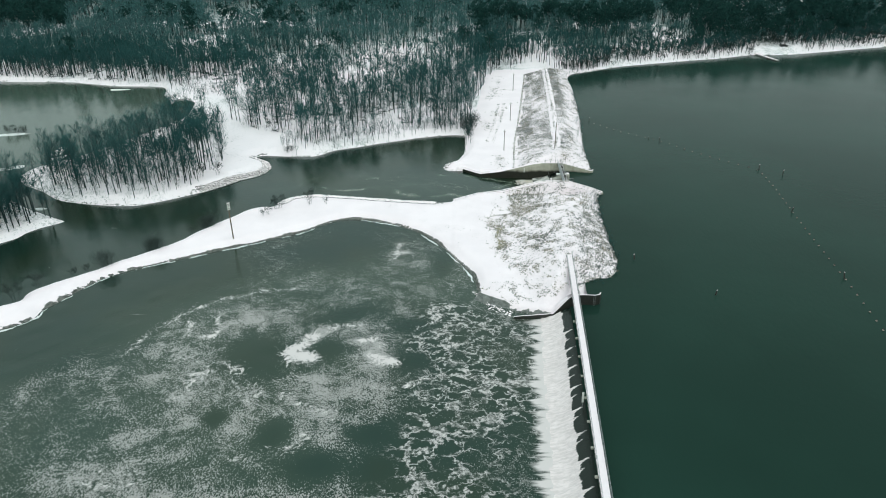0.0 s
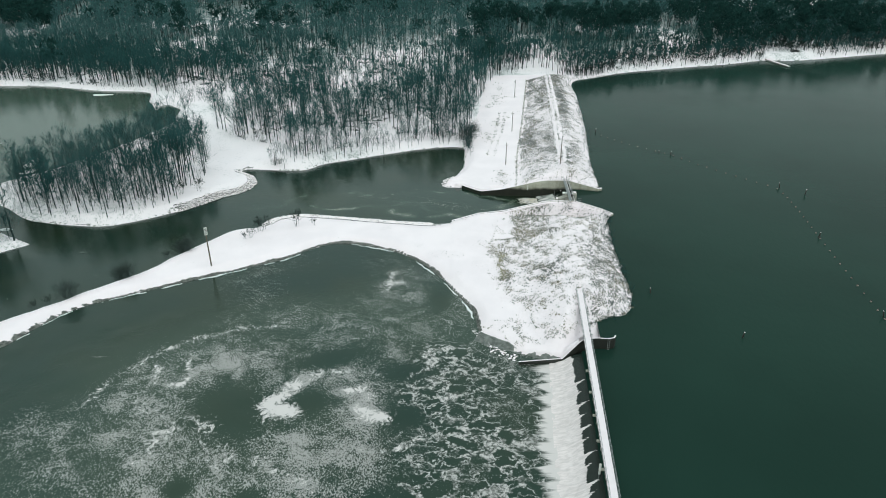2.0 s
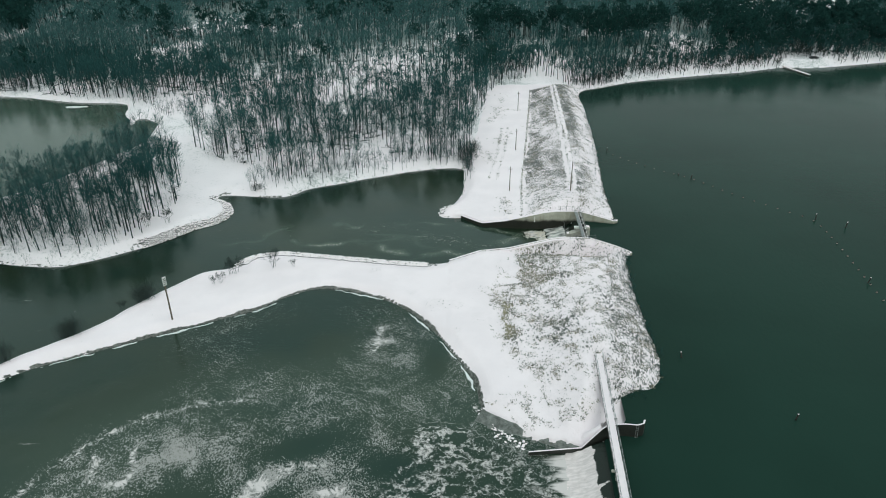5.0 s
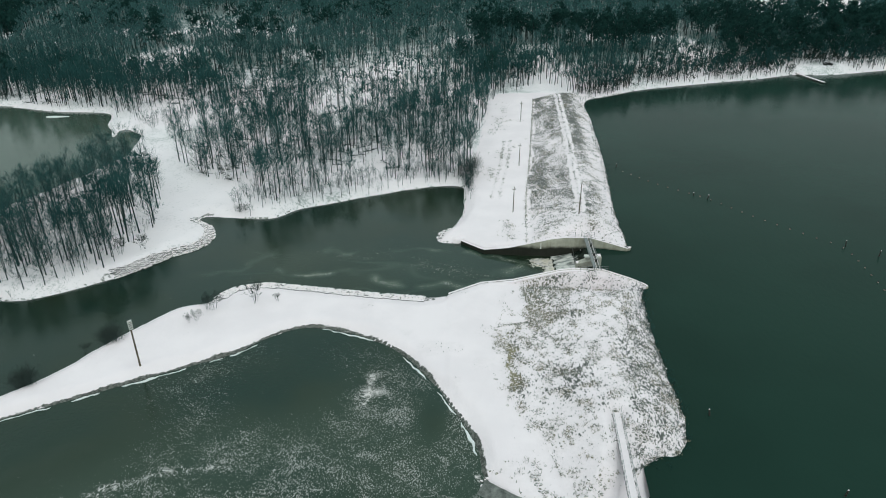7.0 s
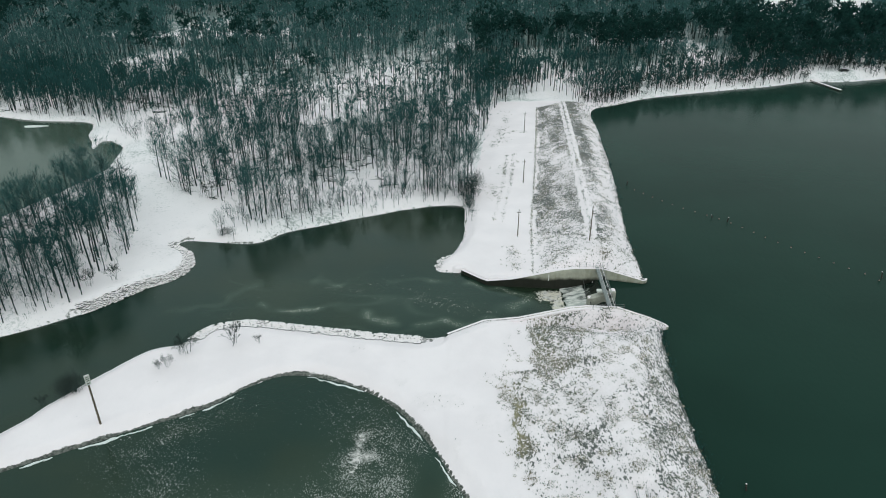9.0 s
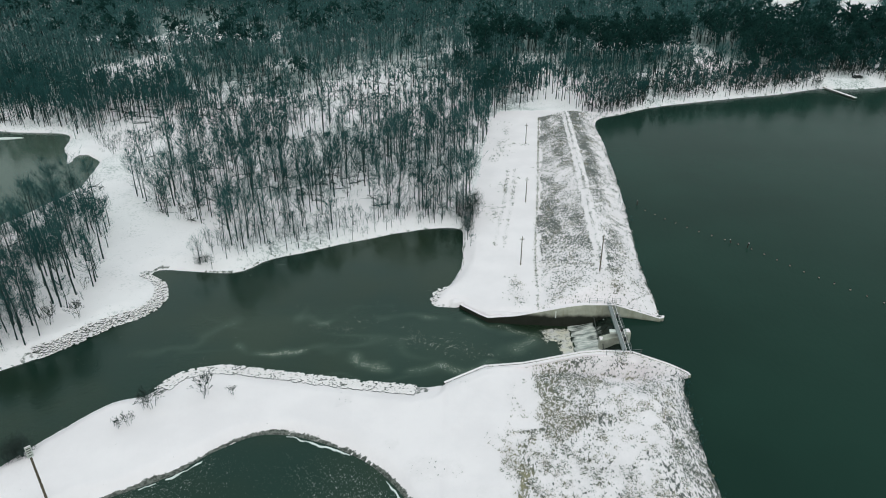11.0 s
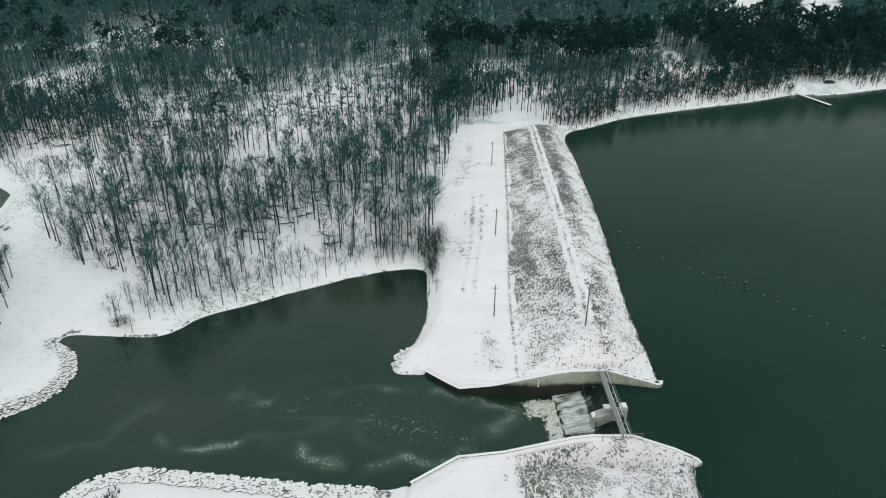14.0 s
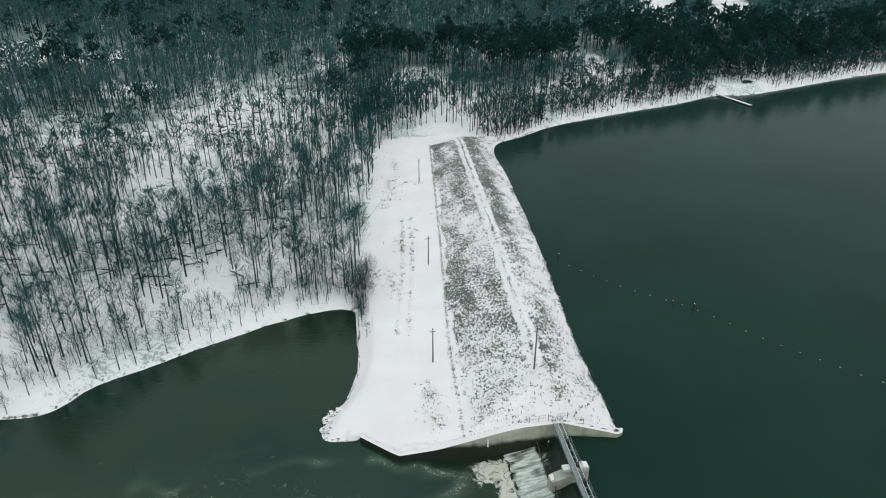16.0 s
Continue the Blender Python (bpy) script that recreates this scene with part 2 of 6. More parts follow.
def foam_water():
    """River water with foam: nets near the weir, flecks farther off, whole sheets where it is thick."""
    m = Nodes("river_water", 0.06)
    m.b.inputs["IOR"].default_value = 1.33
    m.b.inputs["Specular Tint"].default_value = (0.55, 0.86, 0.80, 1)
    m.b.inputs["Specular IOR Level"].default_value = 0.75
    net, fleck, sheet, weir_f, milk_sheen = m.attr("net"), m.attr("fleck"), m.attr("sheet"), m.attr("surge"), m.attr("milk_sheen")
    warp = m.t.nodes.new("ShaderNodeVectorMath")
    warp.operation = "ADD"
    nz = m.t.nodes.new("ShaderNodeTexNoise")
    nz.inputs["Scale"].default_value, nz.inputs["Detail"].default_value = 0.35, 4
    m.t.links.new(m.pos, nz.inputs["Vector"])
    sub = m.t.nodes.new("ShaderNodeVectorMath")
    sub.operation = "MULTIPLY_ADD"
    sub.inputs[1].default_value, sub.inputs[2].default_value = (5, 5, 0), (-2.5, -2.5, 0)
    m.t.links.new(nz.outputs["Color"], sub.inputs[0])
    m.t.links.new(m.pos, warp.inputs[0])
    m.t.links.new(sub.outputs[0], warp.inputs[1])
    vec = m.scaled((0.55, 1.0, 0.0), 0, warp.outputs[0])
    nz2 = m.t.nodes.new("ShaderNodeTexNoise")
    nz2.inputs["Scale"].default_value, nz2.inputs["Detail"].default_value = 1.3, 3
    m.t.links.new(m.pos, nz2.inputs["Vector"])
    fine_w = m.t.nodes.new("ShaderNodeVectorMath")
    fine_w.operation = "MULTIPLY_ADD"
    fine_w.inputs[1].default_value = (2.2, 2.2, 0)
    m.t.links.new(nz2.outputs["Color"], fine_w.inputs[0])
    m.t.links.new(vec, fine_w.inputs[2])
    cell = m.cells(0.46, fine_w.outputs[0])
    thick = m.math("MULTIPLY", net, m.span(m.noise(0.5, 5, 0.65, warp.outputs[0]), 0.3, 0.65, 0.15, 1.0))
    lace = m.math("SUBTRACT", 1.0, m.span(cell, 0.0, m.math("ADD", 0.02, m.math("MULTIPLY", thick, 0.22))))
    lace = m.math("MULTIPLY", m.math("MULTIPLY", lace, m.span(thick, 0.05, 0.5)), m.span(m.noise(1.5, 5, 0.7), 0.36, 0.56, 0.12, 1.0))
    drift = m.span(m.noise(0.22, 5, 0.62, warp.outputs[0], 2.2), 0.36, 0.6, 0.78, 1.08)
    fleck = m.math("MULTIPLY", fleck, drift)
    dots = m.span(m.math("SUBTRACT", m.math("ADD", m.math("MULTIPLY", m.noise(4.8, 3, 0.6, m.scaled((1.0, 0.6, 1.0), 28)), 0.7), m.math("MULTIPLY", m.noise(0.7, 5, 0.62, warp.outputs[0], 2.4), 0.3)), m.math("SUBTRACT", 0.70, m.math("MULTIPLY", fleck, 0.245))), -0.03, 0.08)
    dots = m.math("MULTIPLY", dots, m.span(fleck, 0.02, 0.2))
    full = m.span(m.math("ADD", sheet, m.math("MULTIPLY", m.math("SUBTRACT", m.noise(1.15, 6, 0.72, warp.outputs[0]), 0.5), 3.0)), 0.45, 1.0)
    surge = m.span(m.math("ADD", weir_f, m.math("MULTIPLY", m.math("SUBTRACT", m.noise(0.62, 5, 0.6, m.scaled((0.16, 1.0, 1.0), 4)), 0.5), 2.3)), 0.45, 0.85)
    full = m.math("MAXIMUM", full, surge)
    foam = m.math("MAXIMUM", m.math("MAXIMUM", m.math("MULTIPLY", lace, 0.72), m.math("MULTIPLY", dots, 0.40)), m.math("MULTIPLY", full, 0.82))
    deep = m.mix(m.span(m.noise(0.03, 3), 0.35, 0.65), (0.007, 0.022, 0.016), (0.017, 0.027, 0.015))
    # aerated, silty water, with pale sky reflections also put into the colour
    deep = m.mix(milk_sheen, deep, (0.062, 0.088, 0.068))
    place = m.t.nodes.new("ShaderNodeSeparateXYZ")
    m.t.links.new(m.pos, place.inputs[0])
    silt = m.mix(m.math("MULTIPLY", m.span(place.outputs[1], 166, 172), m.span(m.noise(0.5, 3), 0.3, 0.6)), (0.80, 0.735, 0.75), (0.80, 0.72, 0.64))
    colour = m.mix(foam, deep, silt)
    w = m.math("ADD", m.math("ADD", m.noise(1.2, 4, 0.6), m.math("MULTIPLY", m.noise(0.2, 3), 0.8)), m.math("MULTIPLY", foam, 0.6))
    return m.done(colour, w, 0.16, 0.25, m.math("ADD", 0.05, m.math("MULTIPLY", foam, 0.7)))


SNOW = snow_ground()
LAKE = still_water("reservoir_water", (0.0125, 0.0325, 0.0252), 0.14)
RIVER = foam_water()
CAP = plain("fresh_snow", (0.945, 0.852, 0.908), (0.895, 0.806, 0.862), 1.5, 0.8, 0, 0.3, 0.05)
CONCRETE = plain("weathered_concrete", (0.50, 0.49, 0.44), (0.36, 0.35, 0.31), 0.7, 0.85)
DARKWET = plain("dark_wet_concrete", (0.032, 0.034, 0.030), (0.016, 0.018, 0.016), 0.8, 0.6)
STEEL = plain("galvanised_steel", (0.42, 0.44, 0.45), (0.30, 0.31, 0.32), 3, 0.45, 0.7)
DARKSTEEL = plain("dark_painted_steel", (0.07, 0.075, 0.075), (0.04, 0.042, 0.042), 3, 0.5, 0.4)
TIMBER = plain("grey_timber", (0.17, 0.135, 0.10), (0.09, 0.07, 0.055), 4, 0.85)
WHITEPAINT = plain("white_paint", (0.78, 0.78, 0.76), (0.68, 0.68, 0.66), 3, 0.5)

WETROCK = plain("wet_icy_stone", (0.20, 0.215, 0.205), (0.055, 0.062, 0.058), 1.3, 0.5, 0, 0.5, 0.08)


def walled():
    """Concrete with a wet dark tide mark above the river."""
    m = Nodes("channel_wall_concrete", 0.8, spec=0.2)
    z = m.t.nodes.new("ShaderNodeSeparateXYZ")
    m.t.links.new(m.pos, z.inputs[0])
    f = m.noise(0.6, 5, 0.6)
    drip = m.noise(0.9, 4, 0.6, m.scaled((1.4, 1.4, 0.12)))
    base = m.mix(m.span(f, 0.35, 0.65), (0.55, 0.54, 0.47), (0.42, 0.41, 0.35))
    base = m.mix(m.span(drip, 0.5, 0.7, 0, 0.45), base, (0.30, 0.28, 0.20))
    mark = m.math("ADD", z.outputs[2], m.math("MULTIPLY", m.math("SUBTRACT", m.noise(0.35, 4), 0.5), 1.6))
    tide = m.math("SUBTRACT", 1.0, m.span(mark, 2.0, 3.1))
    base = m.mix(m.math("MULTIPLY", tide, 0.96), base, (0.009, 0.011, 0.008))
    return m.done(base, f, 0.25, 0.05)


def snowy_stone():
    m = Nodes("snowy_riprap", 0.85)
    n = m.t.nodes.new("ShaderNodeSeparateXYZ")
    m.t.links.new(m.t.nodes.new("ShaderNodeNewGeometry").outputs["True Normal"], n.inputs[0])
    g = m.noise(1.3, 4)
    rock = m.mix(m.span(g, 0.35, 0.65), (0.075, 0.08, 0.077), (0.028, 0.031, 0.03))
    cap = m.span(m.math("ADD", n.outputs[2], m.math("MULTIPLY", m.math("SUBTRACT", g, 0.5), 0.9)), 0.38, 0.66)
    return m.done(m.mix(cap, rock, (0.92, 0.84, 0.88)), g, 0.4, 0.08)


def snowy_tussock():
    m = Nodes("snowy_tussock", 0.9)
    n = m.t.nodes.new("ShaderNodeSeparateXYZ")
    m.t.links.new(m.t.nodes.new("ShaderNodeNewGeometry").outputs["True Normal"], n.inputs[0])
    g = m.noise(4.0, 4, 0.7)
    blade = m.mix(m.span(m.noise(0.12, 3), 0.42, 0.58), (0.10, 0.125, 0.105), (0.25, 0.215, 0.14))
    blade = m.mix(m.span(m.island(), 0.2, 1.0, 0, 0.6), blade, (0.06, 0.068, 0.06))
    cap = m.span(m.math("ADD", n.outputs[2], m.math("MULTIPLY", m.math("SUBTRACT", g, 0.5), 1.3)), 0.72, 1.0)
    return m.done(m.mix(cap, blade, (0.905, 0.835, 0.88)), g, 0.5, 0.06)


def falling_water(name, low, high, low_at=0.4, high_at=0.72):
    """Water that slides over a sill and breaks into white foam."""
    m = Nodes(name, 0.1)
    m.b.inputs["IOR"].default_value = 1.33
    w = m.attr("white")
    grain = m.noise(1.1, 5, 0.65, m.scaled((0.35, 2.2, 1.0), 4))
    f = m.span(m.math("ADD", w, m.math("MULTIPLY", m.math("SUBTRACT", grain, 0.5), 1.1)), low_at, high_at)
    white = m.mix(m.span(grain, 0.35, 0.65), low, high)
    return m.done(m.mix(f, (0.012, 0.020, 0.016), white), m.math("ADD", grain, m.math("MULTIPLY", m.noise(4, 3), 0.4)), 0.4, 0.2,
                  m.math("ADD", 0.1, m.math("MULTIPLY", f, 0.6)))


WALLED = walled()
RIPRAP = snowy_stone()
TUSSOCK = snowy_tussock()
FALL = falling_water("weir_fall", (0.66, 0.595, 0.605), (0.84, 0.76, 0.775))
CHUTE = falling_water("chute_water", (0.40, 0.42, 0.41), (0.78, 0.75, 0.74), 0.10, 0.95)
STRAW = plain("dry_grass", (0.30, 0.26, 0.18), (0.10, 0.128, 0.115), 0.16, 0.9)
BUOY = plain("faded_orange_plastic", (0.34, 0.28, 0.25), (0.26, 0.21, 0.19), 2, 0.5)
PILEWOOD = plain("dark_wet_timber", (0.055, 0.05, 0.043), (0.028, 0.026, 0.023), 4, 0.7)
CARPAINT = plain("dark_car_paint", (0.02, 0.022, 0.025), (0.015, 0.016, 0.018), 2, 0.3)
GLASS = plain("dark_car_glass", (0.02, 0.025, 0.03), (0.015, 0.02, 0.022), 2, 0.1)
RUBBER = plain("black_rubber", (0.02, 0.02, 0.02), (0.03, 0.03, 0.03), 5, 0.85)
ICE = plain("snowy_ice", (0.80, 0.82, 0.84), (0.66, 0.69, 0.70), 0.5, 0.6)


def bark(name, a, b):
    m = Nodes(name, 0.9)
    f = m.noise(1.4, 4, 0.6, m.scaled((4, 4, 0.6)))
    c = m.mix(m.span(m.math("ADD", m.math("MULTIPLY", f, 0.4), m.math("MULTIPLY", m.noise(0.12, 3), 0.6)), 0.38, 0.62), a, b)
    return m.done(m.mix(m.span(m.island(), 0, 1, 0, 0.3), c, (0.018, 0.066, 0.062)), f, 0.4, 0.05)


def twigs_of(name, a, b, share=0.5):
    m = Nodes(name, 0.95, spec=0.1)
    f = m.math("ADD", m.math("MULTIPLY", m.noise(0.5, 3), 0.4), m.math("MULTIPLY", m.noise(0.07, 3), 0.6))
    c = m.mix(m.span(f, 0.38, 0.62), a, b)
    return m.leafy(m.mix(m.span(m.island(), 0, 1, 0, 0.35), c, tuple(0.5 * v for v in b)), share)


BARK = bark("bare_tree_bark", (0.010, 0.028, 0.028), (0.004, 0.012, 0.013))
TWIG = twigs_of("bare_twigs", (0.056, 0.146, 0.144), (0.032, 0.098, 0.097))
BRUSHWOOD = bark("dark_brushwood", (0.030, 0.044, 0.038), (0.014, 0.023, 0.020))
# twigs of the far woods: distance haze put into a paler colour
HAZED = twigs_of("hazed_twigs", (0.096, 0.198, 0.200), (0.062, 0.148, 0.150))
NEEDLE = twigs_of("pine_needles", (0.018, 0.058, 0.053), (0.028, 0.084, 0.077), 0.35)


# ==== the plan: shores, dam and spit ====
POOL_SHORE = spline([(-130, 78), (-92, 103), (-87, 112), (-80, 126), (-66, 135), (-54, 142), (-42, 149), (-36, 155), (-29, 158),
                     (-18.5, 155), (-11, 150), (-5, 142.2), (-0.7, 134.4), (2.8, 127), (4.2, 118.8)])
ABUTMENT = np.array([(4.2, 118.8), (11, 111.8), (19, 109.6), (24.6, 110.6)])
LAKE_NEAR = spline([(24.6, 110.6), (25.4, 117.5), (29, 120.5), (33, 122), (35.6, 127), (36.3, 137), (36.8, 150), (38, 163), (39.6, 171.3)])
WALL_NEAR = np.array([(39.6, 171.3), (31, 174.3), (25, 174.6), (5, 175.3), (-2.2, 170.6)])
SPIT_NORTH = spline([(-2.2, 170.6), (-7, 170), (-22, 172), (-38, 174.7), (-44, 175), (-50, 172.5), (-53, 167), (-58, 165), (-64, 157.5),
                     (-69, 149), (-73, 142), (-83, 131), (-94, 119), (-98, 111), (-134, 86)])
COVE = spline([(1.5, 234), (1.5, 224), (1, 214), (-1.5, 206), (-4.5, 202), (-5, 197), (0.6, 196)])
WALL_FAR = np.array([(0.6, 196), (6.3, 190.6), (22, 189.4), (31, 189.6), (40, 187.4)])
LAKE_FAR = spline([(40, 187.4), (41, 194), (41.5, 208), (43, 222), (45, 238), (47.5, 262), (50.5, 297), (53, 326), (65, 335.5), (80, 346),
                   (97, 353), (119, 361), (140, 368), (163, 378), (176, 377), (194, 382), (225, 393), (270, 407), (420, 440), (900, 520)], 3)
BANK = spline([(1.5, 234), (-3, 235.4), (-14, 232.4), (-26, 226.6), (-37, 220.8), (-45, 216.6), (-51, 210.5), (-63, 211), (-69, 211.5),
               (-70, 208.5), (-65.5, 205), (-62.7, 199), (-64, 192.5), (-69, 188), (-74, 181.5), (-80, 175.5), (-89, 169), (-95, 167),
               (-106, 168), (-117, 171), (-127, 178.5), (-136, 184), (-141, 191)])
POND = np.vstack([spline([(-141, 191), (-139, 198), (-134, 206), (-127, 219), (-119, 240), (-113.5, 262)], 2), [(-115.5, 271), (-117.2, 279), (-118.6, 285), (-122.5, 288.5)],
                  spline([(-126.5, 292.4), (-129.6, 291.4), (-128.6, 286), (-127.6, 282.4), (-129.8, 284.4), (-133, 291), (-138, 298.5), (-146, 315), (-170, 318), (-195, 325), (-240, 329), (-700, 350)], 2)])
WEST = spline([(-107, 156), (-113, 150), (-117, 142), (-140, 122), (-240, 90)])
WEST_B = spline([(-240, 192), (-165, 184), (-136, 173), (-120, 163), (-107, 156)])

NEAR_LAND = np.vstack([POOL_SHORE, ABUTMENT[1:], LAKE_NEAR[1:], WALL_NEAR[1:], SPIT_NORTH[1:]])
FAR_LAND = np.vstack([COVE, WALL_FAR[1:], LAKE_FAR[1:], [(900, 2600), (-1600, 2600), (-1600, 360)], POND[::-1], BANK[::-1]])
WEST_LAND = np.vstack([WEST, WEST_B])
SOUTH_LAND = np.array([(15.2, 14), (24, 16), (60, -60), (120, -220), (120, -500), (-60, -500), (-10, -120), (6, 0)])
LAKE_POLY = np.vstack([[(15.5, 14), (21.4, 107.4), (21.8, 110.1)], LAKE_NEAR, WALL_NEAR[1:3], [(29, 189.5)], WALL_FAR[3:], LAKE_FAR,
                       [(900, -500), (120, -500), (120, -220), (60, -60), (24, 16)]])
LOW_LINES = [POOL_SHORE, ABUTMENT, WALL_NEAR[1:], SPIT_NORTH, COVE, WALL_FAR[:4], BANK, POND, WEST, WEST_B, SOUTH_LAND[6:], SOUTH_LAND[[7, 0]]]
LAKE_LINES = [LAKE_NEAR, WALL_NEAR[:2], WALL_FAR[2:], LAKE_FAR, SOUTH_LAND[:4]]


def curve(y, table):
    t = np.array(table, float)
    return np.interp(y, t[:, 0], t[:, 1])


def far_foot(y):
    return curve(y, [(187, 17), (219, 19.5), (260, 24.5), (333, 32.5)])


def far_crest(y):
    return curve(y, [(187, 29), (201, 31), (212, 32.5), (236, 34.3), (258, 36.3), (289, 38.4), (325, 41)])


def near_foot(y):
    return curve(y, [(112, 16), (123, 13), (130, 10), (140, 8), (150, 8), (160, 9.5), (176, 14)])


def near_crest(y):
    return curve(y, [(112, 23), (127, 24.5), (135, 26.2), (151, 29), (174, 31)])


def wall_top(x):
    return curve(x, [(-3, 0.75), (5, 0.9), (12, 1.9), (22, 4.6), (25, 5.0), (31, 5.0), (40, 3.1)])


def bridge_x(y):
    return 24.5 - 0.0725 * (127 - y)


def opening(x, y):
    """Where the far woods stand thin and the snow shows."""
    o = step01(lumps(x, y, 42, 73) + 0.45 * lumps(x, y, 17, 74), 0.25, 0.6) * (y < 520)
    for cx, cy, rx, ry in ((-28, 405, 30, 45), (-95, 372, 26, 14), (-158, 392, 22, 24), (-60, 352, 30, 18), (-172, 525, 20, 42), (135, 408, 20, 12)):
        o = np.maximum(o, np.exp(-((x - cx) / rx) ** 2 - ((y - cy) / ry) ** 2) ** 0.8)
    return np.clip(o, 0, 1)


def field_away(x, y):
    """Distance from the two open fields far off in the woods."""
    return np.minimum(away(x, y, np.array([(206, 530), (258, 640), (296, 715)])), away(x, y, np.array([(248, 520), (316, 632), (352, 694)])))


def ground(x, y):
    """Height of the ground, and where grass, bare bank, litter and shade-tinted wood snow show."""
    on_near, on_far, on_west = inside(x, y, NEAR_LAND), inside(x, y, FAR_LAND), inside(x, y, WEST_LAND)
    on_south, in_lake = inside(x, y, SOUTH_LAND), inside(x, y, LAKE_POLY)
    land = on_near | on_far | on_west | on_south
    low = np.minimum.reduce([away(x, y, l) for l in LOW_LINES])
    lake = np.minimum.reduce([away(x, y, l) for l in LAKE_LINES])
    wall = np.minimum(away(x, y, WALL_NEAR), away(x, y, WALL_FAR))
    wiggle = 0.12 * lumps(x, y, 5, 3) + 0.05 * lumps(x, y, 1.7, 4)
    # natural ground
    h = 1.5 + 0.5 * lumps(x, y, 34, 1) + 0.5 * lumps(x, y, 13, 2) * (y > 190) + wiggle
    h = np.where(on_near | on_west, 1.25 + wiggle, h)
    h += 4.0 * step01(y, 315, 380) * step01(x, -60, 30) + 0.022 * np.maximum(y - 380, 0) + on_south * 3.0 + 16 * np.exp(-((x - 305) / 95) ** 2 - ((y - 830) / 120) ** 2)
    # far dam
    fd = on_far & (x > -8) & (y < 342)
    t = np.clip((x - far_foot(y)) / (far_crest(y) - far_foot(y)), 0, 1)
    bench = 1.5 + 0.02 * np.clip(x, 0, 30) + 0.04 * lumps(x, y, 4, 5)
    dam = bench + (5.8 - bench) * t
    end = step01(y, 326, 342)
    edge_x = curve(y, [(187, -8), (233, 1), (249, 4), (274, 7), (297, 9), (331, 12), (345, 20)])
    w = step01(x, edge_x - 5, edge_x + 1) * fd
    h = np.where(fd, h * (1 - w * (1 - end)) + dam * w * (1 - end), h)
    # near mound
    nm = on_near & (x > -2)
    t2 = np.clip((x - near_foot(y)) / (near_crest(y) - near_foot(y)), 0, 1)
    mound = 1.35 + 4.2 * step01(t2, -0.1, 1.05) + 0.12 * lumps(x, y, 3, 8)
    h = np.where(nm, np.maximum(h, mound), h)
    south_cut = curve(x, [(4, 0.0), (11, 0.2), (19, 0.7), (23, 4.4), (25, 4.6)]) + 0.42 * away(x, y, ABUTMENT)
    h = np.where(nm, np.minimum(h, south_cut + 0.1), h)
    # the retaining walls hold the ground level with their tops
    zt = wall_top(x)
    near_wall = (wall < 14) & (x > -4) & (x < 41) & (y > 168) & (y < 200)
    held = np.clip(h, zt - 0.1 - 0.3 * wall, zt - 0.1 + 0.25 * wall)
    h = np.where(near_wall & land, held, h)
    # the footbridge lands in a shallow cut
    beside = np.maximum(np.abs(x - bridge_x(y)) - 1.0, 0)
    h = np.where(nm & (y < 132), np.minimum(h, 4.62 + 0.5 * beside + 0.5 * np.maximum(y - 128.4, 0)), h)
    # banks
    ab = away(x, y, ABUTMENT[1:])
    steep = np.where((wall < 2.0) | (ab < 1.5), 9.0, 0.55) + 0.15 * lumps(x, y, 6, 11)
    spit_edge = away(x, y, SPIT_NORTH[(SPIT_NORTH[:, 0] > -52) & (SPIT_NORTH[:, 0] < -6)])
    steep = np.where(spit_edge < 5, 0.24, steep)
    soft = np.where(wall < 2.5, 0.0, 0.3 * lumps(x, y, 3.1, 12))
    h = np.where(land, np.minimum(h, steep * (low + soft * (low < 3)) + 0.02), h)
    h = np.where(land, np.minimum(h, RES - 0.15 + 0.5 * (lake + 0.3 * lumps(x, y, 2.0, 13) * (wall > 2)) + np.where((wall < 1.5) | (ab < 1.5), 3, 0)), h)
    out = ~land
    h = np.where(out & in_lake, np.maximum(RES - 0.15 - 0.5 * lake, -1.5), h)
    h = np.where(out & ~in_lake, np.maximum(-steep * low, -2.0), h)
    # the ground stops short of the walls' faces
    h = np.where(land & ((wall < 0.5) | (ab < 0.4)), np.minimum(h, -0.6), h)
    # cover
    patch = 0.5 + 0.5 * lumps(x, y, 9, 21)
    on_slope = fd & (x > far_foot(y) - 0.2 + 0.7 * lumps(x, y, 2.6, 32) + 0.8 * lumps(x, y, 9, 33)) & (y < 333 + 3 * lumps(x, y, 4, 34))
    grass = np.where(on_slope, 0.74 + 0.20 * lumps(x, y, 9, 22) + 0.26 * lumps(x * 4, y, 11, 35) + 0.1 * lumps(x, y, 30, 41), 0.0)
    grass = np.where(on_slope & (x > far_crest(y) + 1.3), grass * (0.5 + 0.62 * step01(lake + 1.2 * lumps(x, y, 5, 39), 2.5, 7.0)), grass)
    grass = np.where(on_slope & (x < far_crest(y)), grass * (0.93 + 0.2 * lumps(x, y, 18, 40)), grass)
    grass = np.where(on_slope & (np.abs(np.abs(x - far_crest(y) + 0.3) - 0.8) < 0.5), 0.1, grass)
    grass = np.where(on_slope & (y < 203), grass * step01(y, 186, 204) * 0.45 + 0.34, grass)
    on_bench = fd & ~on_slope & (x > edge_x)
    tracks = (np.abs(np.abs(x - far_foot(y) + 9.4 + 0.5 * lumps(x, y, 25, 24)) - 1.1) < 0.5) & (y > 221) & (y < 278 + 8 * lumps(x, y, 6, 42))
    spots_g = sum(np.exp(-((x - px) / 1.8) ** 2 - ((y - py) / ry) ** 2) for px, py, ry in ((17.8, 317, 7), (15.2, 296, 6), (13.6, 260, 4), (13.4, 196, 4), (12.5, 203, 4), (9.5, 242, 5)))
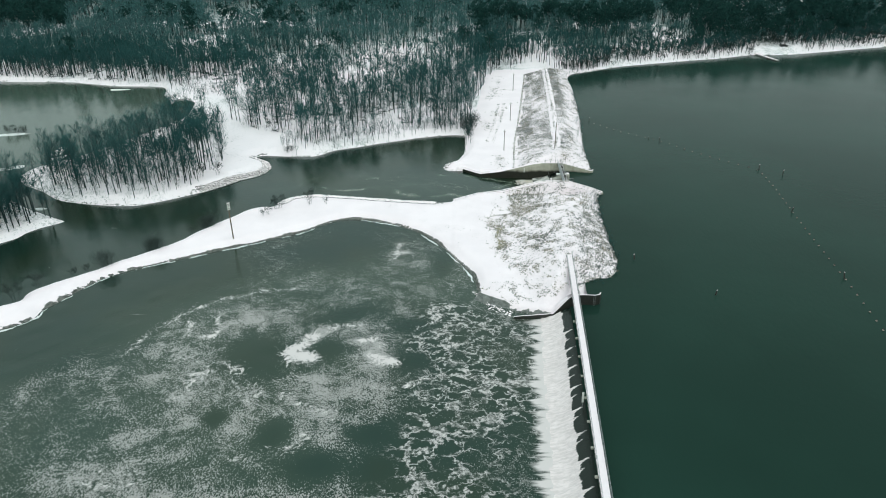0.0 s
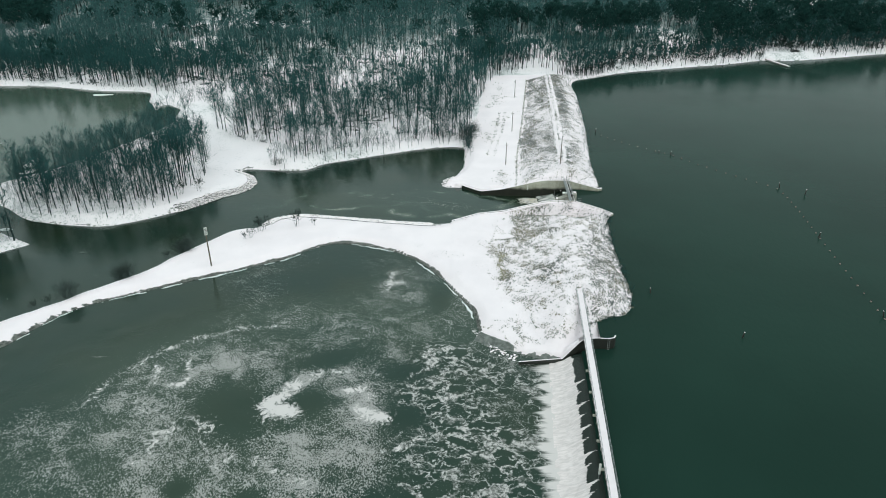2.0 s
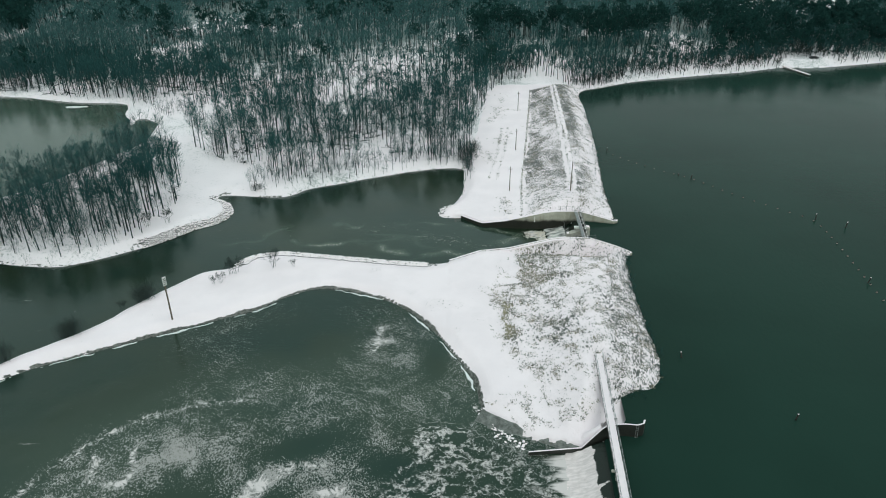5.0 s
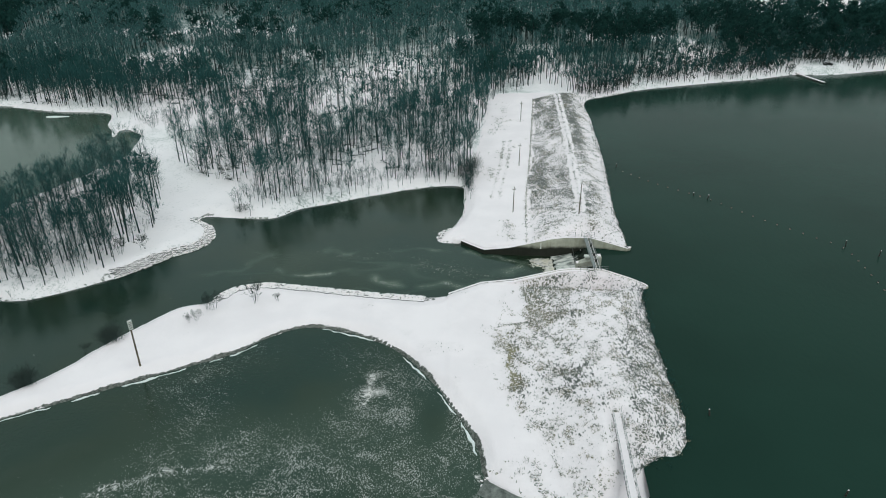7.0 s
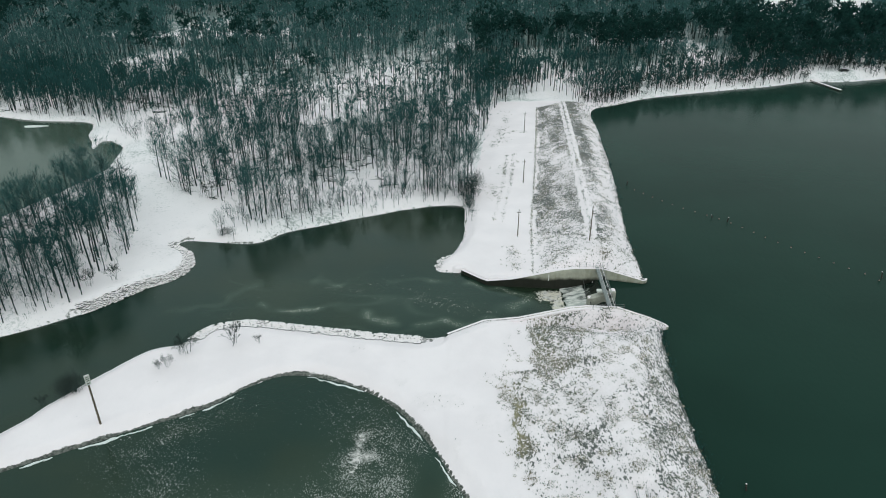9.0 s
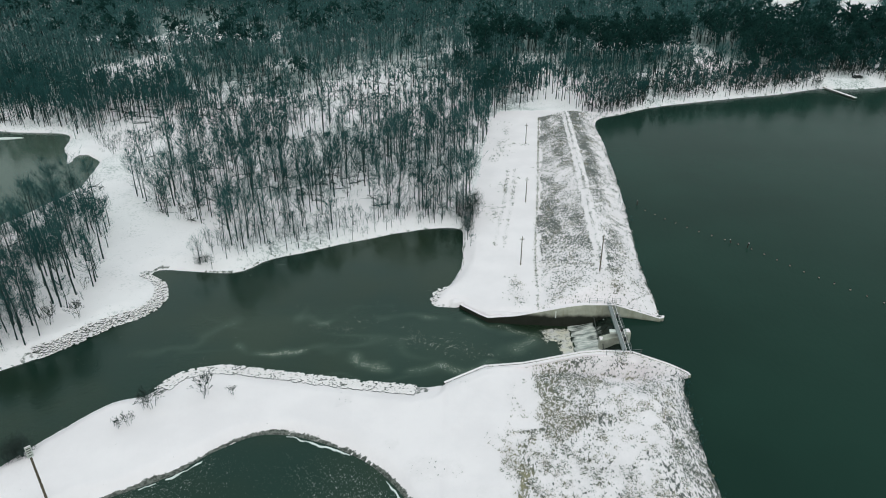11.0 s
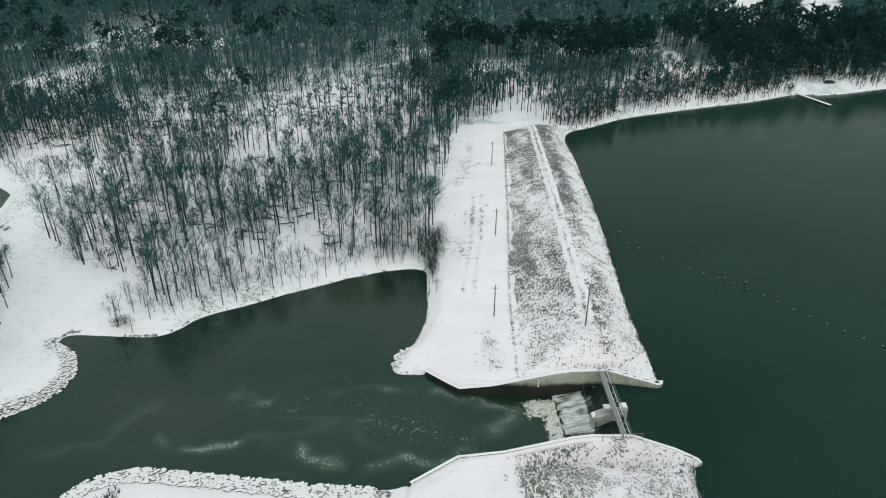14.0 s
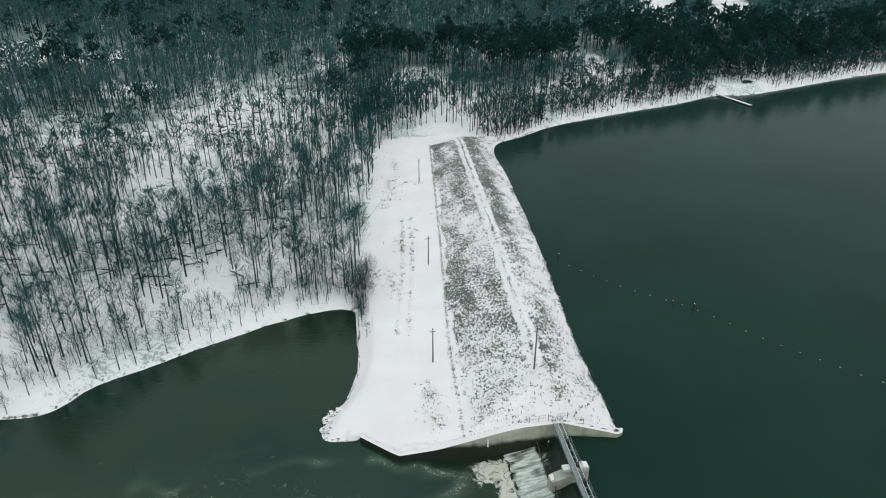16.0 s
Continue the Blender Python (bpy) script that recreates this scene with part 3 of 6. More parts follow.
    grass = np.where(on_bench, np.where(tracks, 0.3 + 0.5 * patch, 0.5 * (lumps(x, y, 6, 25) > 0.82) * (x > 3)) * 0.8 + 0.55 * np.clip(spots_g, 0, 1), grass)
    on_mound = nm & (x > near_foot(y) - 1.5) & (y > 115)
    wx, wy = x + 1.2 * lumps(x, y, 4, 36), y + 1.2 * lumps(x, y, 4, 37)
    mg = 0.52 + 0.14 * lumps(x, y, 7, 26) + 0.10 * lumps(x, y, 16, 29)
    mg += 0.24 * step01(wx, 12.5, 14.5) * step01(wx, 27, 24) * step01(wy, 154, 157)
    mg -= 0.40 * step01(wx, 7, 8) * step01(wx, 14.5, 13) * step01(wy, 157, 158.5)
    mg += 0.34 * np.exp(-((wx - 20) / 3.4) ** 2 - ((wy - 136) / 5) ** 2) + 0.32 * np.exp(-((wx - 29) / 2.0) ** 2) * step01(wy, 126, 132) * step01(wy, 152, 146)
    mg += 0.42 * np.exp(-((wx - 9.3) / 1.4) ** 2) * step01(wy, 134, 138) * step01(wy, 157, 154) - 0.16 * np.exp(-((wx - 25) / 2.2) ** 2) * step01(wy, 138, 144)
    mg += 0.5 * (np.abs(y - 157.6 - 0.15 * lumps(x, y, 2, 38)) < 0.35) * (x > 6) * (x < 14)
    mg -= 0.34 * np.exp(-((wy - 126.8) / 1.7) ** 2) * (x < 24)
    mg = np.where(y < 125, mg * 0.62, mg)
    mg = np.where(x > near_crest(y) + 2, 0.62 + 0.14 * lumps(x, y, 5, 26), mg)
    mg = mg * np.maximum(step01(x, near_foot(y) - 1.5, near_foot(y) + 2), 0.62 * step01(wx, 3.6, 5) * step01(wy, 148, 151) * step01(wy, 170, 167))
    grass = np.where(on_mound | (nm & (x > 3.5) & (y > 147) & (y < 171)), np.clip(mg, 0.08, 1.0), grass)
    grass = np.where(on_near & ~on_mound & (x > -20), 0.28 * (lumps(x, y, 5, 27) > 0.45), grass)
    straw = np.maximum(0.45 * step01(wx, 12.5, 15) * step01(wx, 23, 18) * step01(wy, 153, 156), np.exp(-((wx - 9.3) / 1.3) ** 2) * step01(wy, 135, 139) * step01(wy, 157, 153))
    straw = np.where(nm, np.maximum(straw, np.exp(-((x - 12.2) / 1.3) ** 2 - ((y - 154) / 1.6) ** 2)), np.where(fd, 0.55 * np.exp(-((wx - 13.6) / 1.4) ** 2 - ((wy - 259.5) / 3.4) ** 2) + 0.3 * step01(y, 206, 196) * step01(x, 18, 22), 0.0))
    bare = np.zeros_like(h)
    pool = away(x, y, POOL_SHORE)
    bare = np.where((pool < 3.2) & (wall > 3), np.clip(1.15 - pool / (0.8 + 0.35 * lumps(x, y, 9, 28) + 0.25 * lumps(x, y, 2.5, 31)), 0, 1), bare)
    bare = np.where(land & (lake < 0.8), 0.55, bare)
    # thin dark line: shade and reflection of the undercut bank, coloured as bare ground
    bare = np.where(on_far & (low < 0.5) & (wall > 2), np.maximum(bare, 0.55), bare)
    # half bare ground, which also colours in dark, shaded gaps between the riprap stones
    stony = np.minimum(away(x, y, BANK[(BANK[:, 1] < 209) & (BANK[:, 0] > -79) & (BANK[:, 1] > 176)]), spit_edge - 0.7)
    bare = np.where(land & (stony < 1.9), 0.50, bare)
    # deeper woods get more litter and more of the shade tint
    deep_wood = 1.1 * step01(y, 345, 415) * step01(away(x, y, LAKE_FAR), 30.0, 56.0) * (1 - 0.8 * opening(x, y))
    litter_shade = np.where((on_far & (x < edge_x)) | (on_far & (y > 340)) | on_west, 0.55 + 0.4 * lumps(x, y, 20, 30) + deep_wood, 0.0) * step01(field_away(x, y), 10, 15)
    return h, grass, bare, litter_shade, straw


def lines(*spans):
    """Grid lines: spans of (from, to, step)."""
    out = [np.arange(a, b, s) for a, b, s in spans]
    return np.concatenate(out)


def sheet_of(xs, ys):
    X, Y = np.meshgrid(xs, ys)
    n, m = len(xs), len(ys)
    i = (np.arange(m - 1)[:, None] * n + np.arange(n - 1)[None, :]).ravel()
    return X, Y, np.stack([i, i + 1, i + n + 1, i + n], 1)


gx = lines((-1500, -700, 80), (-700, -240, 20), (-240, -150, 3), (-150, -66, 1.4), (-66, -10, 0.8), (-10, 45, 0.5), (45, 200, 2.0), (200, 700, 25), (700, 901, 100))
gy = lines((-500, 60, 20), (60, 105, 2), (105, 163, 0.7), (163, 200, 0.45), (200, 345, 1.5), (345, 420, 3), (420, 900, 15), (900, 2601, 100))
GX, GY, gq = sheet_of(gx, gy)
gh, g_grass, g_bare, g_litter_shade, g_straw = ground(GX, GY)
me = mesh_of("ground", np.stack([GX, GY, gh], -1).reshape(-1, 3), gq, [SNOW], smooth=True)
for key, val in (("grass", g_grass), ("bare", g_bare), ("litter_shade", g_litter_shade), ("straw", g_straw)):
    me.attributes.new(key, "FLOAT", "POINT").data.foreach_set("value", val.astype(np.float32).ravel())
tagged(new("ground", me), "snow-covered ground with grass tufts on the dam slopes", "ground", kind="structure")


def height(x, y):
    """Height of the finished ground sheet at one place."""
    i = np.clip(np.searchsorted(gx, x) - 1, 0, len(gx) - 2)
    j = np.clip(np.searchsorted(gy, y) - 1, 0, len(gy) - 2)
    u, v = (x - gx[i]) / (gx[i + 1] - gx[i]), (y - gy[j]) / (gy[j + 1] - gy[j])
    return (gh[j, i] * (1 - u) + gh[j, i + 1] * u) * (1 - v) + (gh[j + 1, i] * (1 - u) + gh[j + 1, i + 1] * u) * v


# ==== water ====
def blob(x, y, cx, cy, rx, ry, turn=0.0):
    c, s = math.cos(radians(turn)), math.sin(radians(turn))
    u, v = ((x - cx) * c + (y - cy) * s) / rx, ((y - cy) * c - (x - cx) * s) / ry
    return np.exp(-(u * u + v * v))


rx_ = lines((-1000, -260, 60), (-260, -100, 8), (-100, 34, 0.55), (34, 45, 5))
ry_ = lines((-400, 30, 30), (30, 205, 0.55), (205, 360, 6))
RX, RY, rq = sheet_of(rx_, ry_)
du = RX - bridge_x(RY)
swirl_x, swirl_y = RX + 3.5 * lumps(RX, RY, 14, 48), RY + 3.5 * lumps(RX, RY, 14, 49)
net = step01(du + 2.5 * lumps(RX, RY, 9, 40), -37, -26) * step01(RY, 121, 109) * (du < 0)
net = net * (1 - 0.45 * step01(du, -20, -9)) * np.clip(0.72 + 0.4 * lumps(swirl_x, swirl_y, 8, 41), 0, 1)
west = curve(RY, [(55, -96), (74, -90), (86, -82), (91, -74), (97, -67), (105, -64), (112, -61), (120, -54), (127, -44), (134, -30), (140, -16), (150, -8), (160, -8)])
fleck = step01(RX - west + 3 * lumps(RX, RY, 6, 39), -7, 7) * step01(RY, 128, 108) * np.clip(0.97 + 0.20 * lumps(swirl_x, swirl_y, 13, 42) + 0.16 * lumps(swirl_x, swirl_y, 5, 43), 0.2, 1.05)
fleck = np.maximum(fleck, (0.62 + 0.24 * lumps(swirl_x, swirl_y, 12, 56)) * step01(RX, -66, -46) * (RY > 100) * step01(RY, 166, 140))
fleck = np.where((RY > 161) | (du > -5), 0, fleck)
surge = 0.92 * step01(du, -12.0, -5.2) * (du < 0) * step01(RY, 109.6, 108.6) * 1.15
milk_sheen = (1 - 0.7 * step01(du, -48, -28) * step01(RY, 118, 108)) * 0.52 * step01(RX - west, -25, 15) * step01(RY, 172, 120) * (RY < 165) * (0.75 + 0.25 * lumps(swirl_x, swirl_y, 18, 53))
sheet = np.zeros_like(RX)
bent_x, bent_y = swirl_x + 1.6 * lumps(RX, RY, 4, 54) - 3.5 * lumps(RX, RY, 14, 48), swirl_y + 1.6 * lumps(RX, RY, 4, 55) - 3.5 * lumps(RX, RY, 14, 49)
# drifting strands and curls of foam: (half width, strength, plan points)
STRANDS = ((1.9, 1.3, ((-25.5, 103.6), (-28.5, 102.4), (-31, 99.6), (-30.6, 96), (-28, 94.2))),
           (1.5, 1.2, ((-20, 99.6), (-16.5, 100.2), (-14.4, 98))), (1.7, 1.35, ((-15.6, 95.4), (-12.4, 92.8))), (1.4, 0.7, ((-24, 105), (-19, 106.5), (-14, 105))),
           (0.9, 1.1, ((-54, 106), (-52.5, 102), (-49, 101.7), (-48.2, 105), (-49, 108.4))),
           (1.6, 0.66, ((-64.5, 96), (-61, 100.7), (-58, 104.7), (-56, 110), (-50, 116), (-42.6, 119.5), (-34, 121))),
           (2.6, 0.76, ((-49, 84.5), (-47, 90), (-42.5, 92), (-38, 87.5), (-35.5, 84.5))),
           (2.0, 0.68, ((-56, 97), (-50, 96), (-46, 93))),
           (1.5, 0.76, ((-11, 100), (-8, 106), (-4, 112), (2, 115))),
           (2.4, 0.68, ((-30, 84), (-22, 80.5), (-22.5, 75.5), (-27, 71), (-33, 69))),
           (2.2, 0.66, ((-20, 88), (-12, 87), (-5, 90))), (3.0, 0.62, ((-54, 64), (-47, 65))), (2.6, 0.6, ((-82, 74), (-76, 72))),
           (1.1, 0.95, ((-18, 137.4), (-15.2, 138.8), (-12, 138.4))), (0.9, 0.9, ((-15.6, 143), (-15.2, 138.4), (-17, 135.6))),
           (0.8, 0.8, ((3.2, 119), (3.4, 116), (6, 112.4), (10.5, 109.6))))
for wide_, amp, pts in STRANDS:
    near_ = away(bent_x, bent_y, spline(pts, 1.0))
    fleck = np.maximum(fleck, 1.05 * amp * np.exp(-(near_ / (wide_ + 2.2)) ** 2))
    sheet = np.maximum(sheet, amp * np.exp(-(near_ / wide_) ** 1.5) * np.clip(0.82 + 0.45 * lumps(bent_x, bent_y, 2.6, 63), 0, 1))
for cx, cy, rx, ry, turn in ((-37, 95.5, 7.5, 6, -25), (-25, 97.6, 3.2, 3, 0), (-29.6, 74.4, 2.5, 3.6, 0), (-22, 68, 5, 3, 0), (-13.5, 74.7, 4, 2.6, 0), (-11.8, 67.5, 3, 3, 0),
                              (-8.6, 94, 3.5, 3, 0), (-40, 78, 1.8, 2.2, 0), (-9, 106, 4, 2.5, 0), (-24, 110, 7, 2.5, 20), (-60, 122, 14, 6, 40), (-30, 138, 9, 7, 0), (-4, 132, 2, 5, 0)):
    clear_ = 1 - 1.15 * np.clip(blob(RX, RY, cx, cy, rx, ry, turn), 0, 0.87)
    fleck, net = fleck * clear_, net * clear_
    milk_sheen = milk_sheen * (0.4 + 0.6 * clear_)
fleck = fleck * (1 - 0.85 * np.clip(net * 1.3, 0, 1))
turn_r, turn_a = np.hypot(RX + 36, (RY - 92) * 1.2), np.arctan2(RY - 92, RX + 36)
fleck = fleck * np.clip(0.95 + 0.24 * lumps(turn_r + 2 * lumps(RX, RY, 7, 68), turn_a * 26, 3.2, 69), 0.3, 1.15) * (1 - 0.26 * step01(RX, -44, -66))
# the pond's pale sky reflection, painted as lighter water
milk_sheen = np.maximum(milk_sheen, 0.85 * step01(RX, -98, -112) * step01(RY, 190, 205))
# the gate's tail water
roll = np.maximum(step01(RX, 14.6, 18.6) * step01(np.abs(RY - 186.3), 3.0, 1.6), step01(RX, 18.6, 20.6) * step01(np.abs(RY - 181.5), 7.2, 5.5))
roll = np.maximum(roll, 0.9 * step01(RX, 13, 18) * step01(np.abs(RY - 176.6), 2.2, 0.8)) * (RX < 22.6)
sheet = np.maximum(sheet, 0.98 * roll)
streak = np.exp(-((RY - 182 + 6 * np.sin(RX / 13)) / (3.0 + 0.08 * np.abs(RX - 20))) ** 2) * step01(RX, -62, -10) * (RY > 170) * (RX < 21)
fleck = np.maximum(fleck, 0.5 * streak * np.clip(0.55 + lumps(RX, RY, 4, 44), 0, 1))
wisp = 0.35 * np.exp(-(lumps(RX * 0.7 + 3 * lumps(RX, RY, 9, 57), RY + 2 * lumps(RX, RY, 7, 62), 8, 58) / 0.08) ** 2) * step01(lumps(RX, RY, 17, 59), -0.3, 0.5)
for wide_, amp, pts in ((1.1, 0.75, ((-38, 198), (-35, 199.5), (-31.5, 195), (-30.8, 191.6), (-26, 190.8), (-23.6, 194.2), (-19, 197.4), (-14, 197))),
                        (1.0, 0.9, ((-15.5, 192.6), (-9.7, 193.4), (-4.7, 192), (2, 191.5), (8, 189), (14, 187))),
                        (1.2, 0.55, ((-60, 179), (-50.6, 181.8), (-50, 185), (-46, 190.4), (-43, 190))),
                        (1.0, 0.95, ((-41, 180.8), (-35, 179.2), (-32.5, 179.8), (-28.4, 181), (-22, 180), (-17, 176.4), (-13, 175.6))),
                        (1.3, 0.85, ((-8, 174.6), (-3, 175.4), (2, 174.8), (7, 177.4))), (1.6, 0.6, ((9, 181), (13, 183), (16, 186)))):
    wisp = np.maximum(wisp, min(1.0, amp + 0.2) * np.exp(-(away(RX + 1.2 * lumps(RX, RY, 3, 65), RY + 1.2 * lumps(RX, RY, 3, 66), spline(pts, 1.0)) / wide_) ** 2) * np.clip(0.6 + 0.7 * lumps(RX, RY, 3, 67), 0, 1))
# river: silty patches with painted sky sheen, and foam wisps
milk_sheen = np.maximum(milk_sheen, (0.12 + 0.12 * lumps(RX, RY, 13, 61) + 0.9 * wisp) * step01(RX, -72, -40) * (RY > 165) * (RX < 24) * step01(np.abs(RY - 184 - 0.06 * (RX - 10)), 17, 6))
fleck = np.maximum(fleck, 0.86 * wisp * step01(RX, -72, -40) * (RY > 165) * (RX < 21) * step01(np.abs(RY - 184 - 0.06 * (RX - 10)), 17, 6))
sheet = np.maximum(sheet, 0.3 * np.clip(streak, 0, 1) * step01(lumps(RX * 0.5, RY * 2.2, 5, 45), -0.1, 0.5))
wave = 0.05 * lumps(RX, RY, 3, 46) * (RY < 125) + 0.12 * np.clip(sheet, 0, 1) * lumps(RX, RY, 1.2, 47)
me = mesh_of("river", np.stack([RX, RY, wave], -1).reshape(-1, 3), rq, [RIVER], smooth=True)
for key, val in (("net", net), ("fleck", fleck), ("sheet", sheet), ("surge", surge), ("milk_sheen", milk_sheen)):
    me.attributes.new(key, "FLOAT", "POINT").data.foreach_set("value", val.astype(np.float32).ravel())
tagged(new("water", me), "dark green river and foaming pool below the weir", "water", kind="structure")

bm = bmesh.new()
lake_plan = [(16.6, 14), (bridge_x(109.5) - 0.9, 109.5), (24.4, 110.4), (26.5, 114), (27, 121), (33, 124), (34.5, 130), (35, 150), (36, 165), (36, 171), (31.2, 173), (30.2, 175), (30.2, 189), (32, 191),
             (38, 190), (39, 200), (40, 215), (44, 250), (48, 300), (51, 330), (75, 352), (117, 368), (160, 388), (225, 405), (420, 455), (900, 540), (900, -500), (125, -500), (30, 0)]
bm.faces.new([bm.verts.new((x, y, RES)) for x, y in lake_plan])
bmesh.ops.triangulate(bm, faces=bm.faces)
tagged(new("water", bm_mesh("lake", bm, LAKE)), "dark green still reservoir water behind the dam", "water", kind="structure")


# ==== trees ====
def rod(a, b, r0, r1, sides=4):
    a, b = np.asarray(a, float), np.asarray(b, float)
    d = (b - a) / (np.linalg.norm(b - a) + 1e-9)
    s = np.cross(d, (0.31, 0.9, 0.29))
    s /= np.linalg.norm(s)
    u = np.cross(d, s)
    ang = np.arange(sides) * 2 * np.pi / sides
    ring = np.cos(ang)[:, None] * s + np.sin(ang)[:, None] * u
    v = np.vstack([a + ring * r0, b + ring * r1])
    i = np.arange(sides)
    j = (i + 1) % sides
    return v, np.vstack([np.stack([i, j, j + sides], 1), np.stack([i, j + sides, i + sides], 1)])


def merged(bits):
    vs, fs, n = [], [], 0
    for v, f in bits:
        vs.append(v)
        fs.append(f + n)
        n += len(v)
    return np.vstack(vs), np.vstack(fs)


def bare_tree(r, tall, limbs, twigs, wide, spread=0.17, stems=1, far=False, low=0.34, stout=1.0):
    """A leafless tree: a bending tapered trunk, rising limbs that fork, and fine twigs on the forks."""
    wood, anchors = [], []
    for _ in range(stems):
        lean = r.normal(0, 0.024 if stems == 1 else 0.16, 2)
        base = np.array([0, 0, -0.4]) if stems == 1 else np.append(r.normal(0, 0.35, 2), -0.3)
        top = tall * r.uniform(0.86, 1.0)
        levels = [base + np.append(lean * z * top + r.normal(0, 0.007 * top, 2) * (z > 0), z * top) for z in (0, 0.33, 0.66, 1.0)]
        girth = stout * (0.0105 * tall + 0.03) / math.sqrt(stems)
        radii = [girth, girth * 0.78, girth * 0.5, girth * 0.12]
        for k in range(3):
            if not far:
                wood.append(rod(levels[k], levels[k + 1], radii[k], radii[k + 1], 5 if k < 2 else 3))
        if far:
            wood.append(rod(levels[0], levels[3], girth * 1.3, girth * 0.4, 3))
        per = max(2, limbs // stems)
        for k in range(per):
            f = r.uniform(low, 0.93)
            seg = min(2, int(f * 3))
            p = levels[seg] + (levels[seg + 1] - levels[seg]) * (f * 3 - seg)
            a, reach = r.uniform(0, 2 * np.pi), tall * spread * (1.28 - f) * r.uniform(0.7, 1.45) * 1.35
            rise = min(reach * r.uniform(0.8, 1.7), 1.04 * top - p[2])
            q = p + np.array([math.cos(a) * reach, math.sin(a) * reach, rise])
            mid = (p + q) / 2 + np.array([math.cos(a), math.sin(a), -0.5]) * reach * 0.14
            w = girth * 0.26 * (1.15 - f)
            if not far:
                wood.append(rod(p, mid, w, w * 0.6, 3))
                wood.append(rod(mid, q, w * 0.6, w * 0.15, 3))
            anchors += [(p, mid), (mid, q), (mid, q)]
            for _ in range(2):
                s = mid + (q - mid) * r.uniform(0, 0.7)
                e = s + (q - p) * 0.4 + r.normal(0, 0.24, 3) * reach + (0, 0, 0.1 * reach)
                if not far and twigs > 230:
                    wood.append(rod(s, e, w * 0.4, w * 0.1, 3))
                anchors += [(s, e), (s, e)]
        anchors += [(levels[2], levels[3])] * 3
    n, held = twigs, int(twigs * (0.58 if stems == 1 else 0.85))
    pick = r.integers(0, len(anchors), n)
    A = np.array([anchors[k][0] for k in pick])
    B = np.array([anchors[k][1] for k in pick])
    s = A + (B - A) * r.uniform(0.1, 1.0, (n, 1))
    if stems == 1:
        ball = r.normal(0, 1, (n, 3))
        ball *= (r.uniform(0, 1, (n, 1)) ** 0.4) / np.linalg.norm(ball, axis=1, keepdims=True)
        haze = ball * (tall * spread * 1.25, tall * spread * 1.25, tall * (0.52 - 0.52 * low)) + np.append(lean * 0.66 * tall, (0.5 + 0.5 * low) * tall)
        s[held:] = haze[held:]
    d = r.normal(0, 1, (n, 3)) * (0.7, 0.7, 0.45) + (0, 0, 0.95)
    out = (s - (0, 0, tall * 0.45)) * (1, 1, 0.5)
    d += out / (np.linalg.norm(out, axis=1, keepdims=True) + 1e-6) * 0.7
    d /= np.linalg.norm(d, axis=1, keepdims=True)
    e = s + d * r.uniform(0.05, 0.13, (n, 1)) * tall
    side = np.cross(d, r.normal(0, 1, (n, 3)))
    side /= np.linalg.norm(side, axis=1, keepdims=True) + 1e-9
    side *= wide * r.uniform(0.6, 1.3, (n, 1))
    tv = np.stack([s - side, s + side, e], 1).reshape(-1, 3)
    return merged(wood), (tv, np.arange(3 * n).reshape(-1, 3))


def pine_tree(r, tall, tufts, n=8, big=1.0, low=0.42):
    """A tall pine: a bare lower trunk and a dark ragged crown of needle tufts."""
    wood = [rod((0, 0, -0.4), (0.1, 0, tall * 0.5), 0.2, 0.14, 5), rod((0.1, 0, tall * 0.5), (0, 0.1, tall * 0.97), 0.14, 0.03, 4)]
    vs = []
    start = r.uniform(low, low + 0.13)
    for _ in range(tufts):
        f = start + (1 - start) * r.uniform(0, 1) ** 0.85
        rad = tall * 0.25 * math.sqrt(max(0.03, 1.0 - (2.0 * (f - start) / (1 - start) - 0.7) ** 2 / 1.75)) * math.sqrt(r.uniform(0.1, 1))
        a = r.uniform(0, 2 * np.pi)
        c = np.array([math.cos(a) * rad, math.sin(a) * rad, tall * f])
        if r.uniform() < 0.25:
            wood.append(rod((0, 0, tall * f - rad * 0.4), c, 0.05, 0.015, 3))
        d = r.normal(0, 1, (n, 3)) + (0, 0, 0.25)
        d /= np.linalg.norm(d, axis=1, keepdims=True)
        size = r.uniform(0.6, 1.1) * tall / 16 * big
        side = np.cross(d, r.normal(0, 1, (n, 3)))
        side /= np.linalg.norm(side, axis=1, keepdims=True)
        vs.append(np.stack([c - side * 0.28 * size + 0 * d, c + side * 0.28 * size, c + d * 1.25 * size], 1).reshape(-1, 3))
    tv = np.vstack(vs)
    return merged(wood), (tv, np.arange(len(tv)).reshape(-1, 3))


